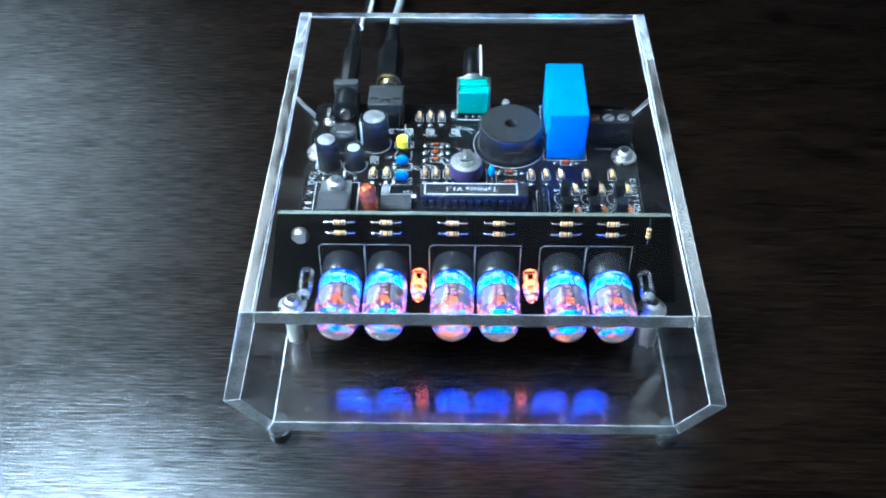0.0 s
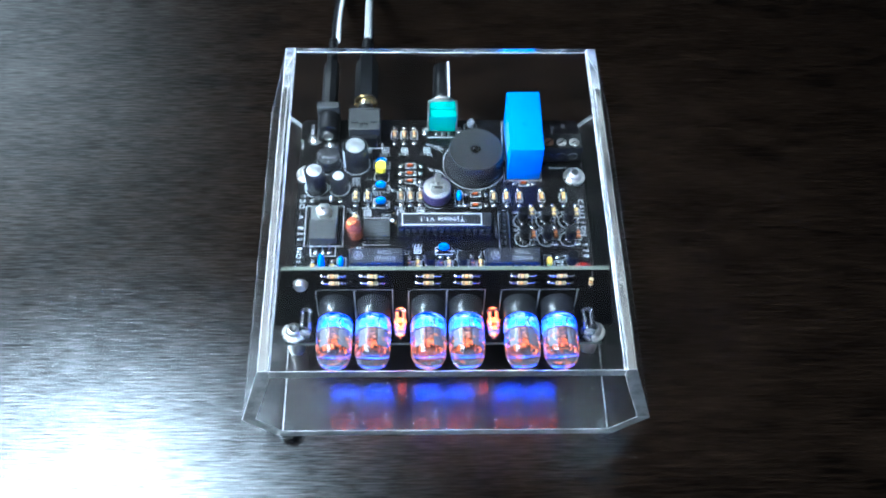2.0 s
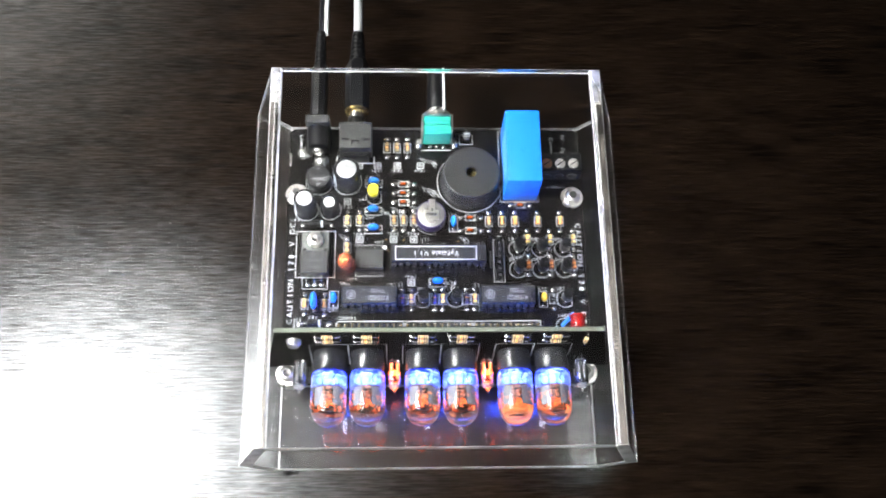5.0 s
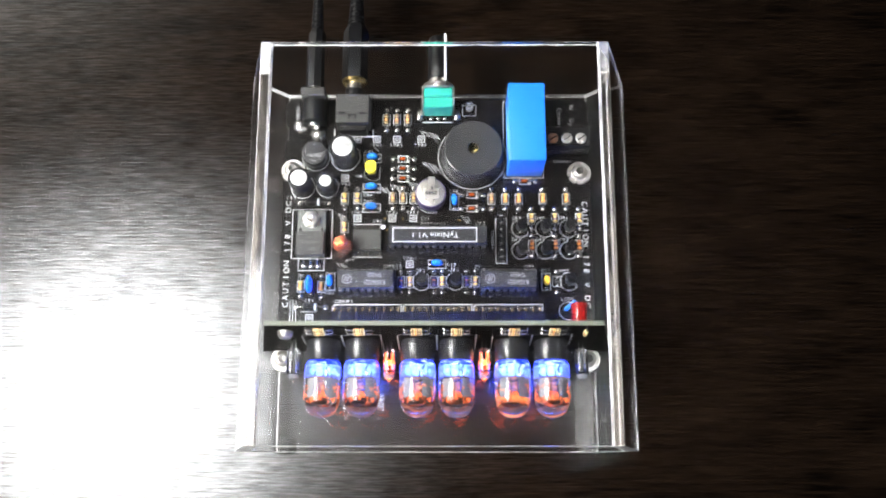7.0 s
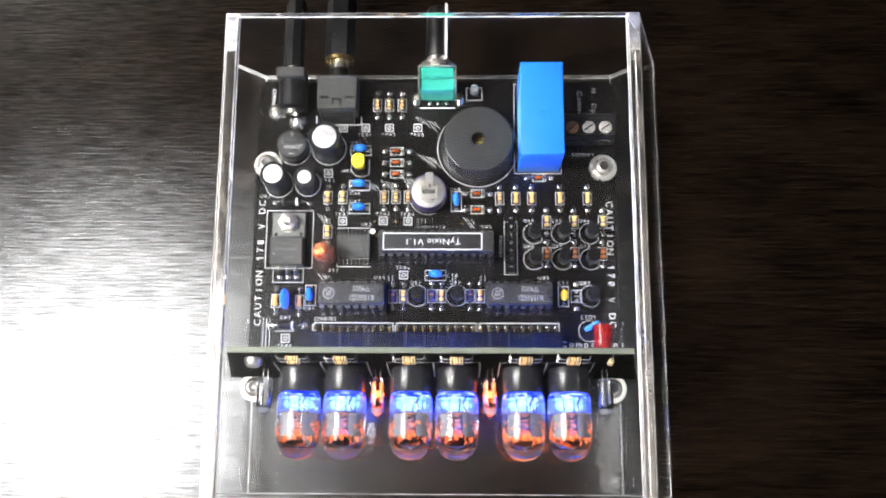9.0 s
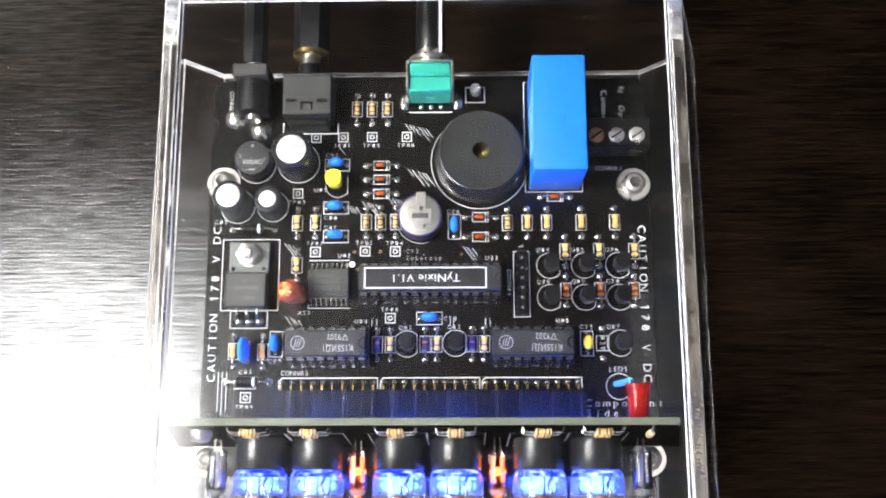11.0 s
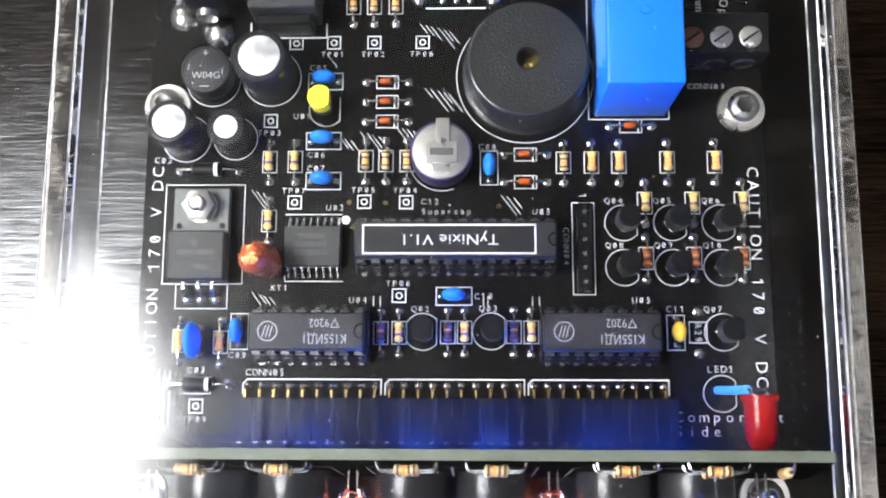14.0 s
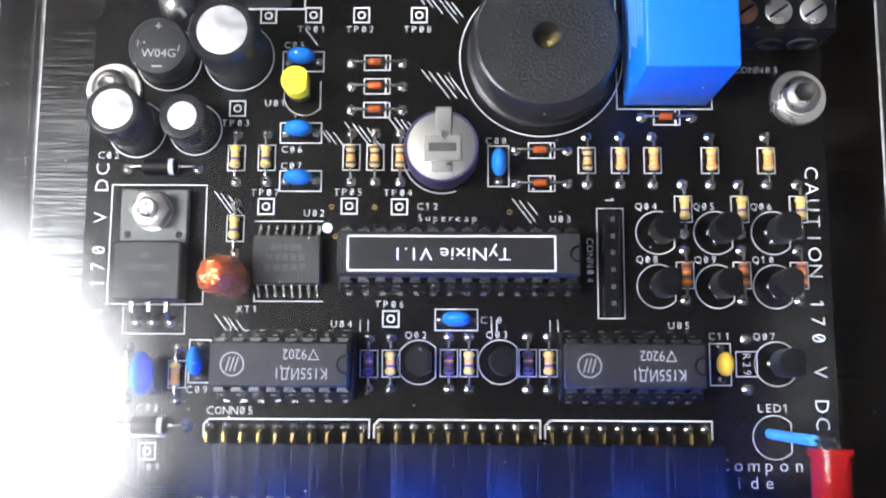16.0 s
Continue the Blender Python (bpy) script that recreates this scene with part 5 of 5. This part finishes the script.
def nixie():
    """A numeral tube that points out of the board along -y."""
    t = thing("nixie_tube", "glass numeral tube lit blue at the base with orange glowing cathodes", "glowing tube", group="row of numeral tubes")
    part("holder", lathe(B(), [(5.6, 0.05), (6.0, 0.3), (6.0, 7.0), (5.7, 7.4), (0, 7.4)], 36, axis="-y"), SLEEVE, t, "glossy black cylindrical tube holder")
    outer = [(5.4, 7.5), (6.0, 8.4), (6.2, 9.8), (6.2, 19.0), (5.9, 21.8), (4.9, 24.2), (3.2, 25.7), (1.2, 26.3), (0, 26.4)]
    inner = [(0, 25.7), (1.1, 25.6), (2.9, 25.0), (4.4, 23.6), (5.3, 21.5), (5.6, 19.0), (5.6, 9.8), (5.4, 8.6), (4.9, 8.0), (0, 8.0)]
    part("envelope", lathe(B(), outer + inner, 40, axis="-y"), GLASS, t, "clear domed glass envelope", shadow=False)
    part("led", lathe(B(), [(4.4, 8.1), (4.6, 8.4), (4.2, 8.9), (0, 9.0)], 24, axis="-y"), GLOW_BLUE, t, "lit blue lamp under the tube")
    part("led_die", lathe(B(), [(1.3, 9.0), (1.3, 9.3), (0, 9.6)], 16, at=(-0.4, 0, 2.2), axis="-y"), GLOW_CORE, t)
    bm = B()
    for k in range(10):
        a = radians(36 * k + 8)
        wire(bm, [(3.9 * math.cos(a), -8.6, 3.9 * math.sin(a)), (3.7 * math.cos(a), -11.5, 3.7 * math.sin(a)), (2.9 * math.cos(a), -13.6, 2.9 * math.sin(a))], 0.2, 6)
    part("stem_wires", bm, SOLDER, t, "fan of thin support wires")
    # Blue light painted into the stem, with a glowing shell added round it.
    part("glass_stem", lathe(B(), [(4.3, 9.3), (4.5, 9.8), (3.6, 12.2), (3.0, 12.8), (0, 13.0)], 24, axis="-y"), STEM, t, "glass stem with the lamp's blue light put into it", shadow=False)
    part("blue_glow", lathe(B(), [(4.9, 8.7), (5.3, 9.4), (5.2, 10.6), (4.6, 12.0), (3.4, 12.9)], 28, axis="-y"), BLUE_HAZE, t, "added shell of mottled blue light round the stem")
    # Added glowing shell, no lens: it feeds the reflection in the bottom panel.
    part("led_lens", lathe(B(), [(3.0, 9.2), (3.4, 9.8), (3.3, 12.4), (2.6, 13.0)], 24, at=(0, 0, -1.7), axis="-y"), LOW_BLUE, t, "added shell of blue glow low in the tube")
    # Glowing ring added where the LED light catches the rim.
    part("rim_glow", lathe(B(), [(5.0, 8.5), (5.35, 8.8), (5.4, 9.1), (5.1, 9.0)], 28, axis="-y"), GLOW_BLUE, t, "added glowing ring for the blue light at the rim")
    bm = B()
    for a in [*range(-60, -20, 10), *range(20, 70, 10)]:
        x0, z0, x1, z1 = 4.0 * math.sin(radians(a)), 4.0 * math.cos(radians(a)), 4.0 * math.sin(radians(a + 10)), 4.0 * math.cos(radians(a + 10))
        bm.faces.new([bm.verts.new(p) for p in ((x0, -13.6, z0), (x1, -13.6, z1), (x1, -19.8, z1), (x0, -19.8, z0))])
    bmesh.ops.remove_doubles(bm, verts=bm.verts, dist=0.01)
    bmesh.ops.solidify(bm, geom=list(bm.faces), thickness=0.2)
    part("anode_plate", bm, ANODE, t, "grey curved anode plate")
    part("mica_disc", lathe(B(), [(5.0, 13.1), (5.0, 13.3), (0, 13.3)], 28, axis="-y"), ANODE, t, "grey spacer disc")
    bits = random.Random(7)
    for k in range(10):
        # the stack of numeral wires, seen edge on
        y = -13.9 - 0.62 * k
        pts = [(bits.uniform(-1.7, -0.9), y, 3.9 + bits.uniform(-0.3, 0.2)), (bits.uniform(-0.7, 0.2), y - bits.uniform(-0.4, 0.6), 4.2), (bits.uniform(0.3, 1.3), y + bits.uniform(-0.4, 0.4), 3.9 + bits.uniform(-0.3, 0.3))]
        part("cathode", wire(B(), pts, 0.1, 6), DIM_ORANGE if k < 7 else GLOW_ORANGE, t, "thin pink-orange numeral wire")
    part("support_wire", wire(B(), [(-0.9, -13.5, 4.3), (-0.6, -16.5, 4.45), (-0.9, -20.0, 4.2)], 0.2, 6), SOLDER, t)
    part("support_wire", wire(B(), [(2.0, -9.2, 3.4), (1.4, -11.0, 4.4), (2.2, -13.2, 4.0)], 0.35, 6), SOLDER, t, "pale bent wire")
    for s in (-1, 1):
        part("support_wire", wire(B(), [(s * 4.2, -13.5, 1.6), (s * 4.3, -19.5, 1.4)], 0.17, 6), SOLDER, t)
    part("neon_glow", lathe(B(), [(2.6, 18.8), (2.6, 19.5), (2.2, 20.4), (1.5, 21.0), (0.7, 21.2), (0, 21.2)], 28, axis="-y"), NEON_GLOW, t, "orange glow round the front numerals")
    part("side_glow", lathe(B(), [(4.25, 15.6), (4.3, 17.5), (4.1, 19.6)], 24, axis="-y"), NEON_FLECKS, t, "orange flecks along the numerals")
    bm = B()
    for k in range(56):
        # bright ends of the numerals beside the plates and along the front mica
        if k < 34:
            a = radians(bits.choice((1, -1)) * bits.uniform(58, 96))
            y, rr = -bits.uniform(15.5, 20.3), bits.uniform(4.1, 4.7)
        else:
            a = radians(bits.uniform(-80, 80))
            y, rr = -bits.uniform(19.9, 21.0), bits.uniform(2.6, 4.4)
        p = Vector((rr * math.sin(a), y, rr * math.cos(a)))
        q = p + Vector((bits.uniform(-0.35, 0.35), bits.uniform(-1.0, 1.0), bits.uniform(-0.3, 0.3)))
        wire(bm, [p, (p + q) / 2 + Vector((bits.uniform(-0.2, 0.2), 0, 0.1)), q], bits.uniform(0.05, 0.11), 5)
    part("numeral_edges", bm, GLOW_ORANGE, t, "bright orange ends of the numeral wires")
    # Added glowing dot; the board has no hole for a lamp to show through.
    part("led_back", lathe(B(), [(0.3, -1.65), (0.3, -1.7), (0, -1.75)], 14, at=(0, 0, -3.0), axis="-y"), GLOW_BLUE, t, "added blue glowing dot behind the board")
    return t


NEON_FLECKS = mottled_glow("neon_flecks", (1.0, 0.08, 0.02), (1.0, 0.3, 0.1), 0.5, 1.8, 650.0, gaps=0.8)
# The LED's blue light is put into the stem's tint and emission.
STEM = material("stem_with_painted_blue_light", (0.22, 0.3, 0.95), 0.3, transmission=0.8, ior=1.45, emit=0.12, emit_color=(0.012, 0.06, 1.0))
DB = pose(0, -16.8 * MM, 24.0 * MM, -LEAN)
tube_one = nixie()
TUBE_TILT = 3.0
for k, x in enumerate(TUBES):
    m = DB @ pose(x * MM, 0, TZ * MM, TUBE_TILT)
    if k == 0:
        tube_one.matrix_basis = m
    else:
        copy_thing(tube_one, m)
    data = bpy.data.lights.new("tube_blue_light", "POINT")
    data.energy, data.color, data.shadow_soft_size = 0.0025, (0.08, 0.18, 1.0), 0.0015
    new("tube_blue_light", data).matrix_world = m @ pose(0, -0.0105, 0)
    # Added blue lamp behind the board, to throw blue onto the sockets.
    back = bpy.data.lights.new("added_blue_back_light", "POINT")
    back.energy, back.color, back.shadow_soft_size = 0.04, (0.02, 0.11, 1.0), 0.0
    new("added_blue_back_light", back).matrix_world = m @ pose(0, 0.0032, -0.003)


def neon(lit):
    t = thing("neon_bulb", "small neon bulb glowing orange between the tubes" if lit else "small unlit clear neon bulb", "neon bulb", group="neon bulbs")
    part("envelope", lathe(B(), [(2.2, 3.0), (2.3, 3.6), (2.3, 11.0), (1.8, 12.6), (0.7, 13.4), (0.4, 14.6), (0, 14.8)] + [(0, 13.0), (1.3, 12.2), (1.9, 10.8), (1.9, 3.6), (0, 3.4)], 22, axis="-y"), GLASS, t, shadow=False)
    for s in (-1, 1):
        part("electrode", wire(B(), [(s * 0.55, -4.2, 0), (s * 0.55, -7.0, 0.1), (s * 0.6, -9.8, 0)], 0.27, 8), NEON_ORANGE if lit else SOLDER, t, "glowing orange electrode" if lit else "thin metal electrode")
        part("lead", wire(B(), [(s * 0.7, 0.1, 0), (s * 0.7, -4.2, 0)], 0.25, 6), SOLDER, t)
    if lit:
        part("glow", lathe(B(), [(0.9, 5.6), (1.05, 6.4), (1.0, 8.8), (0.8, 9.8)], 16, axis="-y"), NEON_GLOW, t, "orange glow round the electrodes")
    part("seal_tip", lathe(B(), [(1.7, 11.6), (1.2, 12.4), (0.5, 12.8), (0, 12.9)], 14, axis="-y"), CLEAR_LED, t, "melted glass tip")
    return t


NZ = 12.6
lit_one, off_one = neon(True), neon(False)
lit_one.matrix_basis = DB @ pose(-16.2 * MM, 0, NZ * MM, TUBE_TILT)
copy_thing(lit_one, DB @ pose(16.2 * MM, 0, NZ * MM, TUBE_TILT))
for x in (-16.2, 16.2):
    data = bpy.data.lights.new("neon_bulb_light", "POINT")
    data.energy, data.color, data.shadow_soft_size = 0.0004, (1.0, 0.12, 0.02), 0.001
    new("neon_bulb_light", data).matrix_world = DB @ pose(x * MM, 0, NZ * MM, TUBE_TILT) @ pose(0, -0.0075, 0)
off_one.matrix_basis = DB @ pose(-49.0 * MM, 0, NZ * MM, TUBE_TILT)
copy_thing(off_one, DB @ pose(49.4 * MM, 0, NZ * MM, TUBE_TILT))

# pairs of resistors along the display board's upper edge
base_r = None
for x in TUBES:
    for z in (29.6, 25.8):
        m = DB @ pose(x * MM, 0, z * MM, 90) @ pose(0, 0, 0, 0, 0, 90)
        if base_r is None:
            base_r = resistor(0, -4.4, 4.4, BEIGE, (BAND_B, BAND_B, BAND_O, BAND_B), "beige resistor on the upright board above a tube")
            base_r["group"] = "resistors above the tubes"
            base_r.matrix_basis = m
        else:
            copy_thing(base_r, m)
copy_thing(base_r, DB @ pose(49.2 * MM, 0, 26.5 * MM, 90))
nutd = thing("display_screw", "small shiny round-headed screw on the upright board", "screw")
part("head", lathe(B(), [(2.6, 0.0), (2.6, 1.0), (1.8, 2.2), (0, 2.6)], 22, axis="-y"), STEEL, nutd)
nutd.matrix_basis = DB @ pose(-50.3 * MM, 0, 24.3 * MM)

# ---- plugs and cables ----
pl = thing("power_plug", "black power plug with a slim black and white cable", "plug", -45.8, 79.6, ZB + 5.0)
part("ferrule", cyl(B(), 2.6, 0.0, 2.2, axis="y", seg=22), SOLDER, pl, "metal collar")
part("grip", lathe(B(), [(3.0, 1.6), (3.3, 2.2), (3.3, 24.0), (2.7, 25.5)], 8, axis="y"), BLACK, pl)
part("strain_relief", lathe(B(), [v for k in range(8) for v in ((2.3 - 0.06 * k, 25.0 + 2 * k), (2.3 - 0.06 * k, 26.2 + 2 * k), (1.8, 26.4 + 2 * k), (1.8, 26.9 + 2 * k))], 14, axis="y"), BLACK, pl)
cable_pts = [(0, 40, 0), (-0.3, 55, -4), (-0.8, 72, -13), (-1.0, 90, -22), (-0.5, 120, -26.8), (2, 200, -27.2), (8, 300, -27.2), (14, 440, -27.2)]
cable = part("cable", wire(B(), cable_pts, 1.2, 10), SLEEVE, pl, "black cable core")
part("cable_stripe", wire(B(), [(x + 1.9, y, z) for x, y, z in cable_pts], 0.9, 10), WHITE_PLASTIC, cable, "white second core of the cable")
pl2 = thing("audio_plug", "black six-sided plug with a gold ring and grey cable", "plug", -31.0, 80.6, ZB + 5.0)
part("collar", cyl(B(), 3.1, 0.0, 2.6, axis="y", seg=24), SOLDER, pl2)
part("gold_ring", lathe(B(), [(4.4, 2.4), (4.7, 2.6), (4.7, 3.6), (4.4, 3.8)], 30, axis="y"), GOLD, pl2, "knurled gold ring")
part("grip", lathe(B(), [(4.5, 3.8), (4.8, 4.4), (4.8, 24.0), (3.6, 26.5)], 6, axis="y"), BLACK, pl2)
part("strain_relief", lathe(B(), [v for k in range(7) for v in ((3.2 - 0.14 * k, 26.0 + 2 * k), (3.2 - 0.14 * k, 27.2 + 2 * k), (2.5 - 0.1 * k, 27.4 + 2 * k), (2.5 - 0.1 * k, 27.9 + 2 * k))], 16, axis="y"), BLACK, pl2)
part("cable", wire(B(), [(0, 38, 0), (-0.2, 55, -3.5), (-0.7, 75, -13), (-0.9, 95, -22), (0, 125, -26.3), (3, 200, -26.6), (8, 300, -26.6), (16, 435, -26.6)], 1.8, 12), GREY_CABLE, pl2, "light grey cable")

# dust and small chips on the case's upper faces
dust = B()
specks = random.Random(21)
for k in range(150):
    x, y, r = specks.uniform(-58, 57), specks.uniform(-50, 85), specks.uniform(0.04, 0.13)
    lathe(dust, [(r, 60.01), (r * 0.6, 60.01 + r * 0.5), (0, 60.01 + r * 0.6)], 5, at=(x, y, 0))
for k in range(90):
    x, y, r = specks.uniform(-54, 54), specks.uniform(-50, -26), specks.uniform(0.05, 0.14)
    lathe(dust, [(r, 10.92), (r * 0.6, 10.92 + r * 0.5), (0, 10.92 + r * 0.6)], 5, at=(x, y, 0))
part("dust_specks", dust, WHITE_PLASTIC, case, "fine pale dust on the clear panels")["kind"] = "stuff"

set_lettering()
